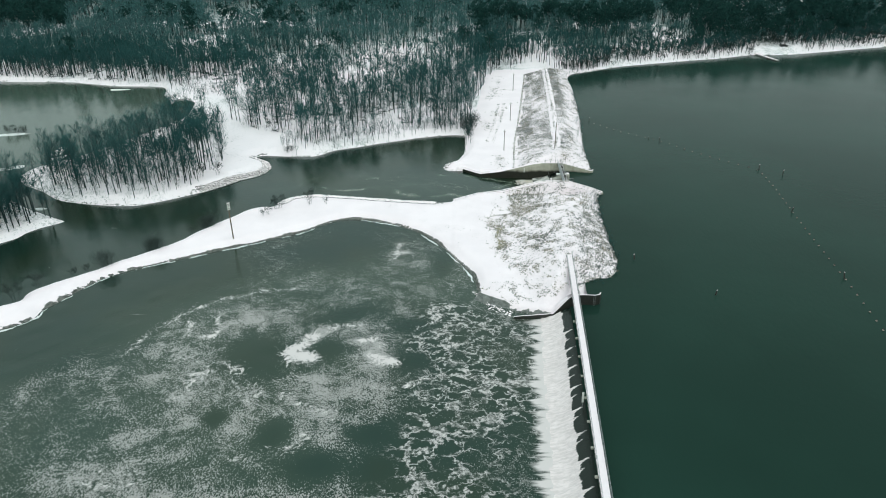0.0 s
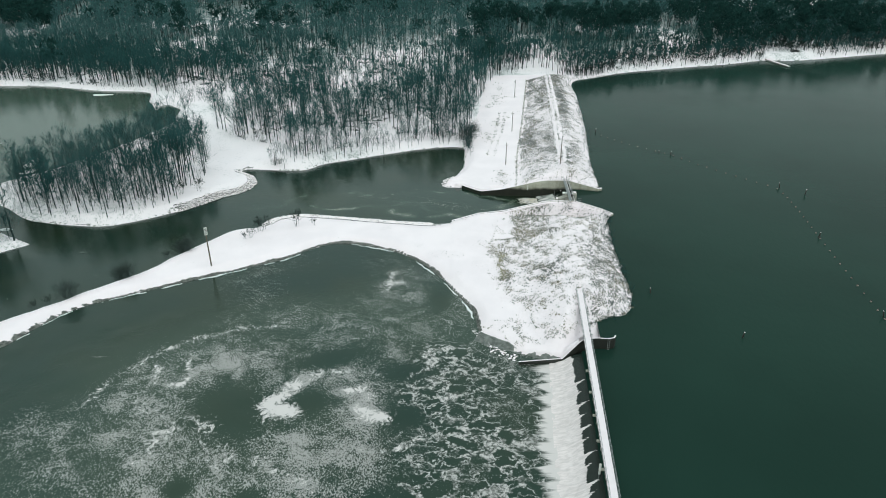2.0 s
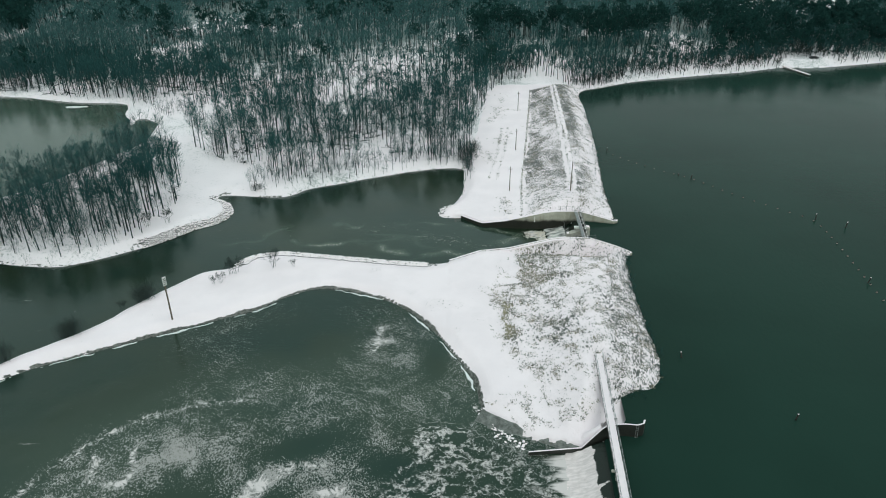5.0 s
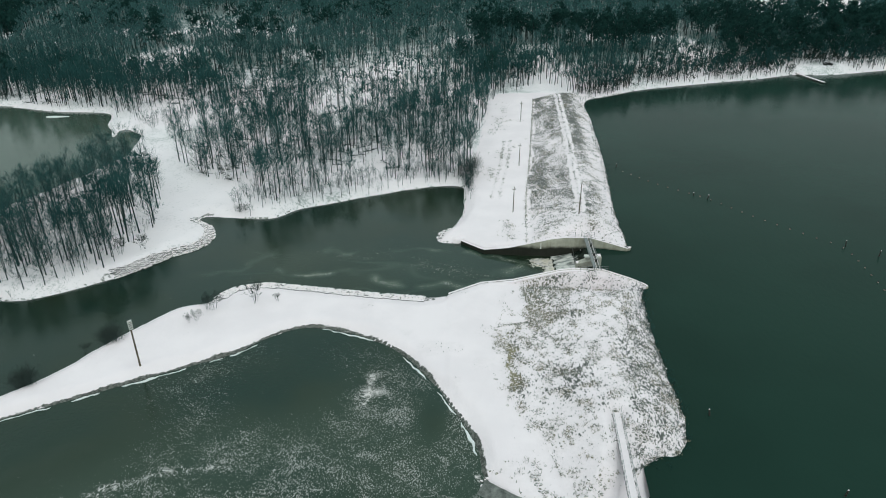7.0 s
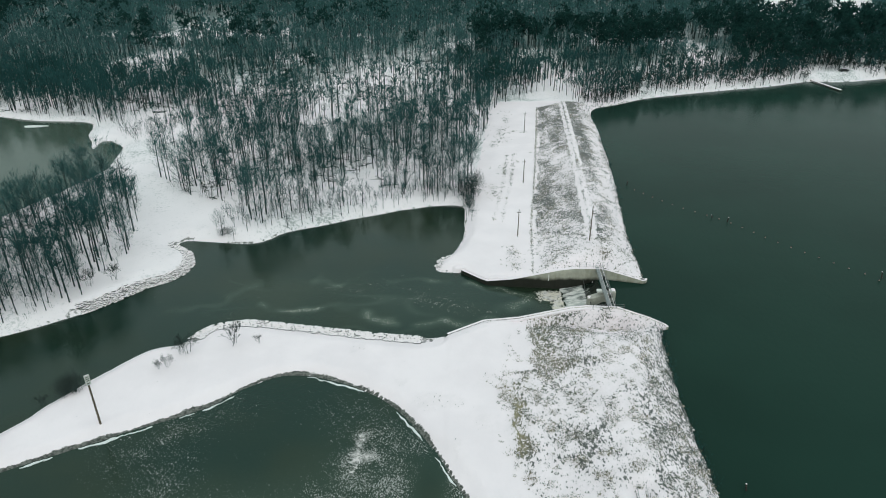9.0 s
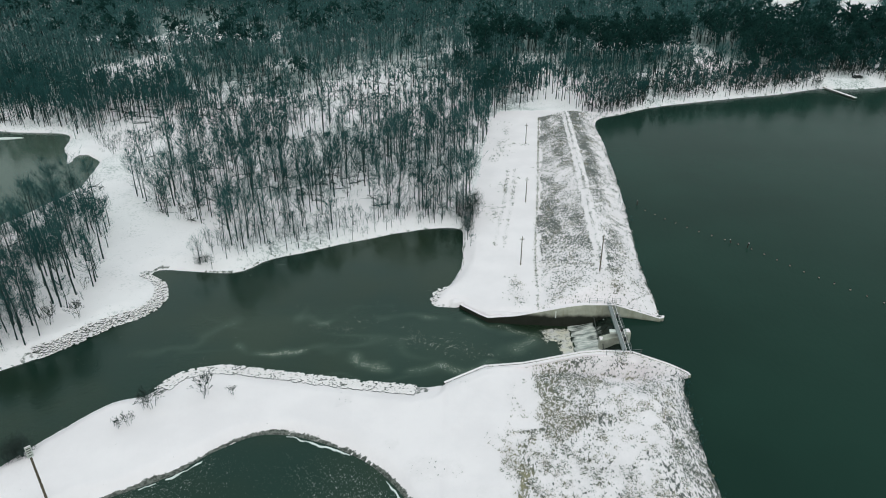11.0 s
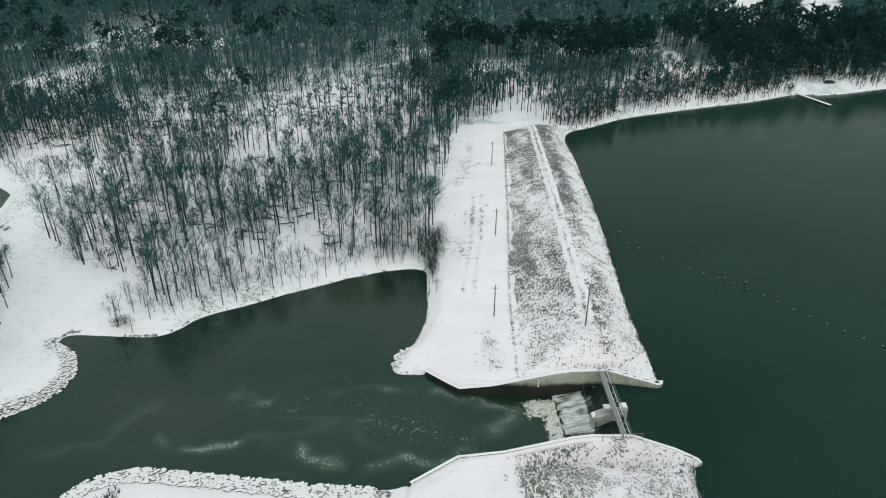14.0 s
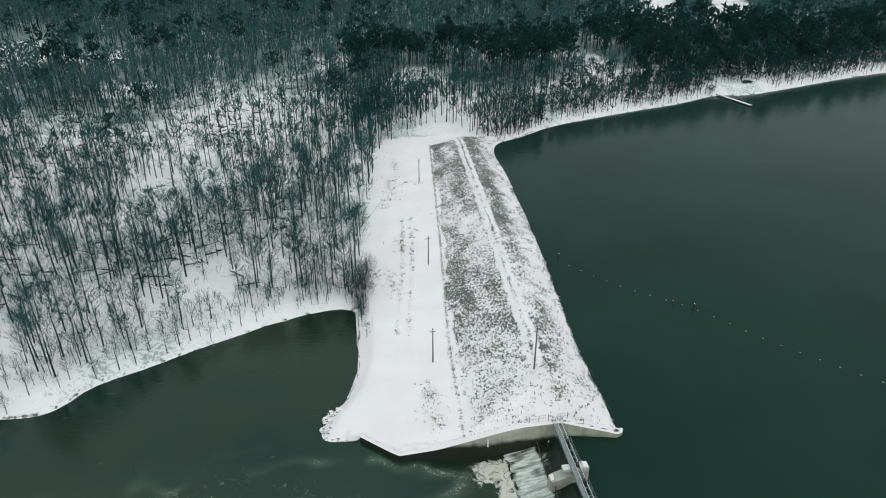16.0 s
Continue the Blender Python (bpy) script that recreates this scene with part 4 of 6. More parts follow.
def round_bush(r, tall, n, wide):
    """A dense rounded bush: short stems and twigs that fan out to a dome."""
    wood = [rod((0, 0, -0.3), np.append(r.normal(0, 0.16 * tall, 2), tall * r.uniform(0.5, 0.8)), 0.05, 0.015, 3) for _ in range(7)]
    ball = r.normal(0, 1, (n, 3))
    ball *= (r.uniform(0, 1, (n, 1)) ** 0.45) / np.linalg.norm(ball, axis=1, keepdims=True)
    s = ball * (tall * 0.46, tall * 0.46, tall * 0.42) + (0, 0, tall * 0.44)
    s *= 1 + 0.16 * np.sin(s[:, :1] * 3.1) * np.cos(s[:, 1:2] * 2.7)
    d = ball + r.normal(0, 0.5, (n, 3)) + (0, 0, 0.8)
    d /= np.linalg.norm(d, axis=1, keepdims=True)
    side = np.cross(d, r.normal(0, 1, (n, 3)))
    side *= wide / (np.linalg.norm(side, axis=1, keepdims=True) + 1e-9)
    e = s + d * r.uniform(0.1, 0.24, (n, 1)) * tall
    return merged(wood), (np.stack([s - side, s + side, e], 1).reshape(-1, 3), np.arange(3 * n).reshape(-1, 3))


tr = np.random.default_rng(11)
NEAR_KINDS = [bare_tree(tr, tall, n, 540, 0.0265, spread, low=low) for tall, n, spread, low in (
    (14, 9, 0.13, 0.5), (13.5, 10, 0.15, 0.4), (12.5, 12, 0.19, 0.28), (12, 9, 0.13, 0.45), (11.5, 13, 0.22, 0.22), (13, 8, 0.12, 0.55), (11, 12, 0.2, 0.25),
    (10.5, 9, 0.14, 0.4), (9.5, 13, 0.23, 0.2), (12.8, 10, 0.16, 0.35), (8.5, 10, 0.18, 0.3), (10, 8, 0.12, 0.4))]
WOOD_KINDS = [bare_tree(tr, tall, n, 230, 0.056, spread, low=low) for tall, n, spread, low in (
    (13.5, 5, 0.13, 0.5), (12.5, 6, 0.16, 0.35), (12, 5, 0.14, 0.45), (11, 7, 0.2, 0.25), (13, 5, 0.12, 0.5), (9.5, 7, 0.2, 0.25), (10.5, 5, 0.14, 0.4), (8, 5, 0.16, 0.3))]
MID_KINDS = [bare_tree(tr, tr.uniform(10, 13.5), 3, 100, 0.125, 0.15, low=0.54, stout=1.35) for _ in range(8)]
FAR_KINDS = [bare_tree(tr, tr.uniform(9, 13), 3, 46, 0.46, 0.21, far=True, low=0.48, stout=1.25) for _ in range(8)]
SMALL_KINDS = [bare_tree(tr, tr.uniform(4, 7), 14, 260, 0.016, 0.2) for _ in range(4)]
SHORE_KINDS = [bare_tree(tr, tr.uniform(2.4, 3.6), 8, 110, 0.13, 0.26, 4, far=True) for _ in range(4)]
THICKET_KINDS = [round_bush(tr, tr.uniform(4.0, 4.8), 620, 0.022) for _ in range(3)]
CLUMP_KINDS = [bare_tree(tr, tr.uniform(3.6, 4.8), 40, 640, 0.042, 0.2, 6) for _ in range(3)]
BRUSH_KINDS = [bare_tree(tr, tr.uniform(2.2, 3.4), 8, 64, 0.05, 0.26, 4, far=True) for _ in range(4)]
PINE_KINDS = [pine_tree(tr, tr.uniform(13, 16.5), 36, 6, 1.45) for _ in range(6)]
SHRUB_PINES = [pine_tree(tr, tr.uniform(14, 18), 30, 7, 1.3, 0.03) for _ in range(4)]
PINE_FAR = [pine_tree(tr, tr.uniform(13, 16.5), 15, 5, 2.2) for _ in range(5)]


def mesh_pair(name, kind, leaf):
    (wv, wf), (tv, tf) = kind
    return mesh_of(name + "_trunk", wv, wf, [BARK], smooth=True), mesh_of(name + "_crown", tv, tf, [leaf])


def tree_things(kinds, name, leaf, label, category, group, spots):
    masters = []
    for k in kinds:
        w, t = mesh_pair(name, k, leaf)
        masters.append((w, t))
    for x, y, size, turn, k in spots:
        w, t = masters[int(k) % len(masters)]
        ob = thing(name, label, category, group, at=pose(x, y, float(height(x, y)), 0, 0, turn) @ Matrix.Diagonal((size, size, size, 1)))
        part("trunk", w, None, ob)
        part("crown", t, None, ob)


def tree_mass(name, kinds, leaf, spots, label):
    """A whole wood in one mesh."""
    vs, fs, ids, n = [], [], [], 0
    pick = spots[:, 4].astype(int) % len(kinds)
    for k, ((wv, wf), (tv, tf)) in enumerate(kinds):
        s = spots[pick == k]
        if not len(s):
            continue
        z = height(s[:, 0], s[:, 1])
        c, q = np.cos(np.radians(s[:, 3])) * s[:, 2], np.sin(np.radians(s[:, 3])) * s[:, 2]
        v = np.vstack([wv, tv])
        f = np.vstack([wf, tf + len(wv)])
        V = np.stack([v[None, :, 0] * c[:, None] - v[None, :, 1] * q[:, None] + s[:, 0:1],
                      v[None, :, 0] * q[:, None] + v[None, :, 1] * c[:, None] + s[:, 1:2],
                      v[None, :, 2] * s[:, 2:3] + z[:, None]], -1)
        F = f[None] + (n + np.arange(len(s)) * len(v))[:, None, None]
        vs.append(V.reshape(-1, 3))
        fs.append(F.reshape(-1, 3))
        ids.append(np.tile(np.r_[np.zeros(len(wf), int), np.ones(len(tf), int)], len(s)))
        n += len(s) * len(v)
    me = mesh_of(name, np.vstack(vs), np.vstack(fs), [BARK, leaf], np.concatenate(ids))
    return tagged(new(name, me), label, "trees", kind="stuff")


def scatter(r, x0, x1, y0, y1, step):
    X, Y = np.meshgrid(np.arange(x0, x1, step), np.arange(y0, y1, step))
    X = X + r.uniform(-0.5, 0.5, X.shape) * step
    Y = Y + r.uniform(-0.5, 0.5, Y.shape) * step
    x, y = X.ravel(), Y.ravel()
    return np.stack([x, y, 0.5 + 0.75 * r.uniform(0, 1, x.size) ** 0.75, r.uniform(0, 360, x.size), r.integers(0, 1000, x.size)], 1)


def wooded(s, r):
    """Keeps the spots that lie in the woods."""
    x, y = s[:, 0], s[:, 1]
    far, west = inside(x, y, FAR_LAND), inside(x, y, WEST_LAND)
    shore = np.minimum.reduce([away(x, y, l) for l in (BANK, POND, LAKE_FAR, COVE, WEST, WEST_B)])
    edge = curve(y, [(187, -9), (228, -4), (240, 2), (249, 3), (274, 5.5), (297, 8.5), (331, 13.5), (338, 17), (345, 25), (351, 32), (356, 39), (362, 52)])
    dam = (x > edge) & (x < 60) & (y < np.interp(x, [12, 26, 34, 40, 44, 48, 53, 60], [340, 345, 353, 352, 347, 342, 337, 332])) & (y > 186)
    keep = (far | west) & (shore > 2.5) & ~dam
    meadow = inside(x, y, np.array([(-60, 211), (-56, 217), (-61, 229), (-78, 238), (-91, 250), (-102, 270), (-110, 270), (-102, 250), (-90, 232), (-82, 214),
                                    (-76, 198), (-81, 184), (-89, 173), (-88, 168), (-74, 180), (-62, 192), (-60, 202)]))
    strip = (away(x, y, BANK) < 5) & (x > -62)
    isle_edge = away(x, y, BANK) < 3
    path = away(x, y, spline([(-109, 282), (-106, 298), (-92, 318), (-69, 337), (-40, 336), (-22, 352)], 3)) < 4.5 + 2.5 * lumps(x, y, 12, 63)
    ride = away(x, y, np.array([(-268, 472), (-283, 522), (-299, 583), (-306, 652)])) < 6.0
    glade = ((x + 172) / 17) ** 2 + ((y - 525) / 42) ** 2 + 0.5 * lumps(x, y, 9, 68) < 1
    path = path | ride | glade
    fields = field_away(x, y) < 13
    gap = away(x, y, spline([(60, 401), (78, 405), (98, 411), (120, 420), (148, 439)], 3)) < 5.5 + 2 * lumps(x, y, 9, 69)
    landing = ((x - 178) / 17) ** 2 + ((y - 384) / 5.0) ** 2 < 1
    thin = r.uniform(0, 1, len(x)) < np.where(y < 330, 0.78 + 0.8 * lumps(x, y, 24, 51), (0.96 + 0.2 * lumps(x, y, 26, 51)) * (1 - 0.65 * opening(x, y)))
    return s[keep & ~meadow & ~strip & ~isle_edge & ~path & ~fields & ~gap & ~landing & thin]


wr_ = np.random.default_rng(5)
wood = wooded(scatter(wr_, -300, 60, 118, 330, 3.6), wr_)
extra = scatter(wr_, -150, -104, 138, 192, 2.8)
wood = np.vstack([wood, extra[inside(extra[:, 0], extra[:, 1], WEST_LAND) & (away(extra[:, 0], extra[:, 1], WEST) > 2.5)]])
isle = scatter(wr_, -124, -64, 164, 214, 3.6)
isle_d = away(isle[:, 0], isle[:, 1], BANK)
isle = isle[inside(isle[:, 0], isle[:, 1], FAR_LAND) & (isle_d > 1.4) & (isle_d < 16) & (isle[:, 0] + isle[:, 1] < 104) & (isle[:, 1] - 0.75 * isle[:, 0] > 235)]
isle[:, 2] *= 0.85
wood = np.vstack([wood, isle])
view = np.abs(wood[:, 0]) < (wood[:, 1] + 10) * 0.75 + 22
wood = wood[view]
front = away(wood[:, 0], wood[:, 1], BANK)
order = np.argsort(front)
near_trees, rest = wood[order[:270]], wood[order[270:]]
tree_things(NEAR_KINDS, "bare_tree", TWIG, "tall leafless deciduous tree standing in snow", "tree", "bare trees along the river bank", near_trees)
close = (rest[:, 1] < 262) | (away(rest[:, 0], rest[:, 1], BANK) < 45)
tree_mass("bare_woods", NEAR_KINDS, TWIG, rest[close], "leafless winter woods on snowy ground")
tree_mass("bare_woods", WOOD_KINDS, TWIG, rest[~close], "slender leafless woods on snowy ground")
mid = wooded(scatter(wr_, -420, 420, 330, 470, 3.9), wr_)
strip_d = away(mid[:, 0], mid[:, 1], LAKE_FAR)
mid = mid[(strip_d > 26) | (wr_.uniform(0, 1, len(mid)) < 0.6)]
mid[:, 2] *= np.where(away(mid[:, 0], mid[:, 1], LAKE_FAR) < 28, 0.72, 1.0)
mid = mid[np.abs(mid[:, 0]) < (mid[:, 1] + 10) * 0.72 + 14]


PINE_SPOTS = ((-26.8, 437), (11, 398), (2, 384), (-218, 478), (-212, 486), (-188, 465), (-178, 450), (-136, 492), (-120, 484), (-136, 512), (-196, 492), (-172, 428),
              (-157, 420), (-155, 466), (-132, 464), (-128, 460), (-121, 420), (-118, 456), (-108, 454), (46, 404), (58, 412), (-250, 546), (16, 428))


def piny(s):
    """How likely a tree is a pine."""
    x, y = s[:, 0], s[:, 1]
    wob = 9 * lumps(x, y, 15, 66)
    band = 1.45 * step01(away(x, y, np.array([(22, 441), (60, 446), (112, 458)])) + 0.5 * wob, 15, 9)
    belt = 1.45 * step01(away(x, y, np.array([(76, 418), (108, 428), (140, 445), (152, 470)])) + 0.5 * wob, 14, 8)
    dark = 1.1 * step01(x + wob, 128, 140) * step01(x + wob, 178, 166) * step01(y + 0.5 * wob, 392, 402) * step01(y + wob, 490, 460)
    shore = 0.9 * step01(x, 160, 175) * step01(y - 0.25 * (x - 170), 388, 396) * step01(y, 560, 500)
    groves = np.maximum(1.0 * (lumps(x, y, 24, 60) > 0.80) * (y > 470), 1.5 * step01(x + 0.55 * (y - 454) + 0.5 * wob, -262, -272) * step01(y, 444, 454) * step01(y, 690, 650))
    clump = 0.25 + 0.75 * step01(lumps(x, y, 15, 64) + 0.4 * lumps(x, y, 7, 65), -0.5, -0.1)
    shore = np.maximum(np.maximum(shore, dark), belt)
    return np.clip(np.maximum(np.maximum(band, shore) * clump, groves) * 0.62 + 0.004, 0, 1)


is_pine = wr_.uniform(0, 1, len(mid)) < piny(mid)
beyond = mid[~is_pine]
tree_mass("bare_woods", MID_KINDS, TWIG, beyond[beyond[:, 1] < 400], "leafless winter woods beyond the dam")
tree_mass("bare_woods", MID_KINDS, HAZED, beyond[beyond[:, 1] >= 400], "leafless winter woods with crowns paled by distance haze")
tree_mass("pine_woods", PINE_KINDS, NEEDLE, mid[is_pine], "dark evergreen pines among bare woods")
far = wooded(scatter(wr_, -700, 760, 470, 880, 5.3), wr_)
far = far[np.abs(far[:, 0]) < (far[:, 1] + 10) * 0.72 + 20]
far = far[(far[:, 1] < 720) | (wr_.uniform(0, 1, len(far)) < 0.34)]
is_pine = wr_.uniform(0, 1, len(far)) < np.clip(piny(far) + 0.07, 0, 1)
tree_mass("bare_woods", FAR_KINDS, HAZED, far[~is_pine], "distant grey leafless woods")
tree_mass("pine_woods", PINE_FAR, NEEDLE, far[is_pine], "distant dark evergreen pines")
lone = [(px + 2.3 * math.cos(2.2 * k + px), py + 2.3 * math.sin(2.2 * k + px), 1.0 - 0.12 * k, 70 * k + px, k + int(py)) for px, py in PINE_SPOTS for k in range(2)]
tree_things(PINE_KINDS, "pine_tree", NEEDLE, "dark round-topped pine above the bare woods", "tree", "lone pines in the woods", lone)

# bare trees crowding the far side of the pond
shaw = wooded(scatter(wr_, -262, -118, 298, 376, 4.2), wr_)
tree_mass("bare_woods", WOOD_KINDS, TWIG, shaw, "dense leafless trees behind the pond")

copse = scatter(wr_, -136, -108, 286, 316, 2.5)
copse = copse[inside(copse[:, 0], copse[:, 1], FAR_LAND) & (away(copse[:, 0], copse[:, 1], POND) > 3) & (lumps(copse[:, 0], copse[:, 1], 7, 83) > -0.1)]
tree_mass("undergrowth", BRUSH_KINDS, TWIG, copse, "leafless bushes beside the tip of the pond")

# thin young trees on the open bank, thickets, fallen wood
young = scatter(wr_, -62, 6, 205, 245, 2.6)
d = away(young[:, 0], young[:, 1], BANK)
young = np.vstack([young, scatter(wr_, -9, 4.5, 233, 247, 2.0)])
d = away(young[:, 0], young[:, 1], BANK)
young = young[inside(young[:, 0], young[:, 1], FAR_LAND) & (d < 12) & (d > 0.8) & (wr_.uniform(0, 1, len(young)) < 0.85) & (young[:, 0] < 4)]
tree_mass("young_trees", SMALL_KINDS, TWIG, young, "thin leafless saplings along the snowy bank")
edge_t = scatter(wr_, 56, 420, 336, 480, 7.0)
edge_t[:, 2] *= 0.75
d = away(edge_t[:, 0], edge_t[:, 1], LAKE_FAR)
edge_t = edge_t[inside(edge_t[:, 0], edge_t[:, 1], FAR_LAND) & (d < 26) & (d > 1.3) & (((edge_t[:, 0] - 177) / 17) ** 2 + ((edge_t[:, 1] - 384) / 6) ** 2 > 1)]
dark = wr_.uniform(0, 1, len(edge_t)) < 0.3 * step01(edge_t[:, 0], 80, 125) * step01(away(edge_t[:, 0], edge_t[:, 1], LAKE_FAR), 11, 18)
tree_mass("bare_woods", MID_KINDS, TWIG, edge_t[~dark], "leafless trees crowding the lake shore")
tree_mass("pine_woods", PINE_KINDS, NEEDLE, edge_t[dark], "dark evergreen pines near the lake shore")
rim = scatter(wr_, 60, 330, 338, 430, 2.9)
d = away(rim[:, 0], rim[:, 1], LAKE_FAR)
rim = rim[inside(rim[:, 0], rim[:, 1], FAR_LAND) & (d < 13) & (d > 1.2) & (((rim[:, 0] - 177) / 17) ** 2 + ((rim[:, 1] - 384) / 6) ** 2 > 1)]
rim[:, 2] *= 0.62
back = wooded(scatter(wr_, 6, 78, 338, 396, 3.3), wr_)
back[:, 2] *= 0.82
tree_mass("bare_woods", MID_KINDS, TWIG, back, "slender leafless trees beyond the end of the dam")
shore_p = scatter(wr_, 66, 420, 340, 470, 5.6)
d = away(shore_p[:, 0], shore_p[:, 1], LAKE_FAR)
odds = np.where(shore_p[:, 0] < 125, 0.4, 0.8) * step01(shore_p[:, 0] + 6 * lumps(shore_p[:, 0], shore_p[:, 1], 12, 78), 72, 92) * step01(lumps(shore_p[:, 0], shore_p[:, 1], 14, 79), -0.6, 0.2) * 1.35
shore_p = shore_p[inside(shore_p[:, 0], shore_p[:, 1], FAR_LAND) & (d < 34) & (d > 5) & (wr_.uniform(0, 1, len(d)) < odds * step01(d, 4, 13)) & (((shore_p[:, 0] - 178) / 19) ** 2 + ((shore_p[:, 1] - 385) / 7.5) ** 2 > 1)]
shore_p[:, 2] *= 0.78
tree_mass("pine_woods", PINE_KINDS, NEEDLE, shore_p, "dark evergreen pines close behind the lake shore")
low_p = scatter(wr_, 84, 420, 340, 470, 4.4)
d = away(low_p[:, 0], low_p[:, 1], LAKE_FAR)
patch = lumps(low_p[:, 0], low_p[:, 1], 9, 81) > np.where(low_p[:, 0] < 125, 0.35, 0.0)
low_p = low_p[inside(low_p[:, 0], low_p[:, 1], FAR_LAND) & patch & (d > 3) & (d < 42) & (((low_p[:, 0] - 178) / 19) ** 2 + ((low_p[:, 1] - 385) / 7.5) ** 2 > 1)]
low_p[:, 2] *= 0.36
tree_mass("evergreen_shrubs", SHRUB_PINES, NEEDLE, low_p, "low evergreens under the pines by the lake")
tree_mass("bare_woods", MID_KINDS, TWIG, rim, "slender leafless trees lining the lake shore")
shore_t = scatter(wr_, 54, 420, 333, 480, 3.3)
d = away(shore_t[:, 0], shore_t[:, 1], LAKE_FAR)
shore_t = shore_t[inside(shore_t[:, 0], shore_t[:, 1], FAR_LAND) & (d < 30) & (d > 1.6) & (lumps(shore_t[:, 0], shore_t[:, 1], 8, 84) > -0.35) & (((shore_t[:, 0] - 177) / 17) ** 2 + ((shore_t[:, 1] - 384) / 6) ** 2 > 1)]
shore_t[:, 2] *= 1.5
tree_mass("shore_brush", SHORE_KINDS, BRUSHWOOD, shore_t, "leafless brush along the lake shore")
thick = wooded(scatter(wr_, -240, 40, 160, 400, 3.5), wr_)
thick[:, 2] *= 0.75
thick = thick[lumps(thick[:, 0], thick[:, 1], 15, 71) > -0.05]
murk = lumps(thick[:, 0], thick[:, 1], 8, 82) > 0.2
tree_mass("undergrowth", BRUSH_KINDS, TWIG, thick[~murk], "leafless undergrowth in the snowy woods")
thick[:, 2] *= 1.15
tree_mass("undergrowth", BRUSH_KINDS, BRUSHWOOD, thick[murk], "dark tangled undergrowth in the snowy woods")
isle = scatter(wr_, -112, -64, 164, 214, 2.7)
isle_d = away(isle[:, 0], isle[:, 1], BANK)
isle = isle[inside(isle[:, 0], isle[:, 1], FAR_LAND) & (isle_d > 0.7) & (isle_d < 15) & (isle[:, 0] + isle[:, 1] < 100) & (wr_.uniform(0, 1, len(isle)) < 0.6)]
isle[:, 2] *= 0.6
tree_mass("undergrowth", BRUSH_KINDS, TWIG, isle, "leafless undergrowth on the wooded point")
fell = wooded(scatter(wr_, -220, -4, 200, 420, 5.0), wr_)
fell = fell[(away(fell[:, 0], fell[:, 1], BANK) > 13) & (lumps(fell[:, 0], fell[:, 1], 18, 72) > 0.1)]
bits = []
for x, y, size, turn, k in fell:
    z, c, s_ = float(height(x, y)) + 0.15, math.cos(radians(turn)), math.sin(radians(turn)) * 0.45
    n = 3 + 5 * (k % 10) / 10
    end = (x + c * n, y + s_ * n, z + 0.1 + 0.4 * (k % 3))
    bits.append(rod((x, y, z), end, 0.16, 0.06, 4))
    for j in range(11):
        p = np.array((x, y, z)) + (np.array(end) - (x, y, z)) * (0.2 + 0.075 * j)
        bits.append(rod(p, p + wr_.normal(0, 1, 3) * (1.5, 0.9, 0.5) + (0, 0, 0.6), 0.06, 0.02, 3))
v, f = merged(bits)
tagged(new("fallen_logs", mesh_of("fallen_logs", v, f, [BARK])), "dark fallen trunks and branches on snow", "logs", kind="stuff")

shade = wooded(scatter(wr_, -200, 20, 215, 400, 6.2), wr_)
shade = shade[lumps(shade[:, 0], shade[:, 1], 17, 77) > 0.1]
shade[:, 2] *= 0.2
tree_mass("evergreen_shrubs", SHRUB_PINES, NEEDLE, shade, "dark evergreen shrubs under the bare trees")

# dry grass on the banks of the dam and the mound
gr = np.random.default_rng(21)
spots = np.vstack([np.stack([gr.uniform(5, 40, 60000), gr.uniform(113, 175, 60000)], 1), np.stack([gr.uniform(0, 53, 80000), gr.uniform(188, 335, 80000)], 1)])
_, amount, _, _, _ = ground(spots[:, 0], spots[:, 1])
patchy = step01(lumps(spots[:, 0], spots[:, 1], 1.3, 75) + 0.3 * lumps(spots[:, 0], spots[:, 1], 5, 76), -0.2, 0.5)
spots = spots[(gr.uniform(0, 1, len(spots)) < amount * patchy * 0.8)]
foot_y = gr.uniform(190, 332, 800)
spots = np.vstack([spots, np.stack([far_foot(foot_y) - 0.9 + gr.normal(0, 0.08, 800), foot_y], 1)])
n = len(spots)
base = np.stack([spots[:, 0], spots[:, 1], height(spots[:, 0], spots[:, 1]) - 0.03], 1)
blades = []
for _ in range(3):
    off = np.append(gr.normal(0, 0.17, (n, 2)), np.zeros((n, 1)), 1)
    tip = np.append(gr.normal(0, 0.22, (n, 2)), gr.uniform(0.12, 0.4, (n, 1)), 1)
    side = np.append(gr.normal(0, 0.035, (n, 2)), np.zeros((n, 1)), 1)
    blades.append(np.stack([base + off - side, base + off + side, base + off + tip], 1))
v = np.concatenate(blades).reshape(-1, 3)
tagged(new("dry_grass", mesh_of("dry_grass", v, np.arange(len(v)).reshape(-1, 3), [STRAW])), "dry brown grass tufts poking through snow", "grass", kind="stuff")
# snowed-in tussocks: low rough mounds of grass with snow on their tops
tb = bmesh.new()
bmesh.ops.create_icosphere(tb, subdivisions=1, radius=1.0)
tv = np.array([p.co[:] for p in tb.verts])
tf = np.array([[p.index for p in f.verts] for f in tb.faces])
tb.free()
many = spots[gr.permutation(n)[:4500]]
m_ = len(many)
turn, size = gr.uniform(0, 2 * np.pi, m_), gr.uniform(0.10, 0.26, m_)
rough_v = tv[None] * gr.uniform(0.7, 1.25, (m_, len(tv), 1))
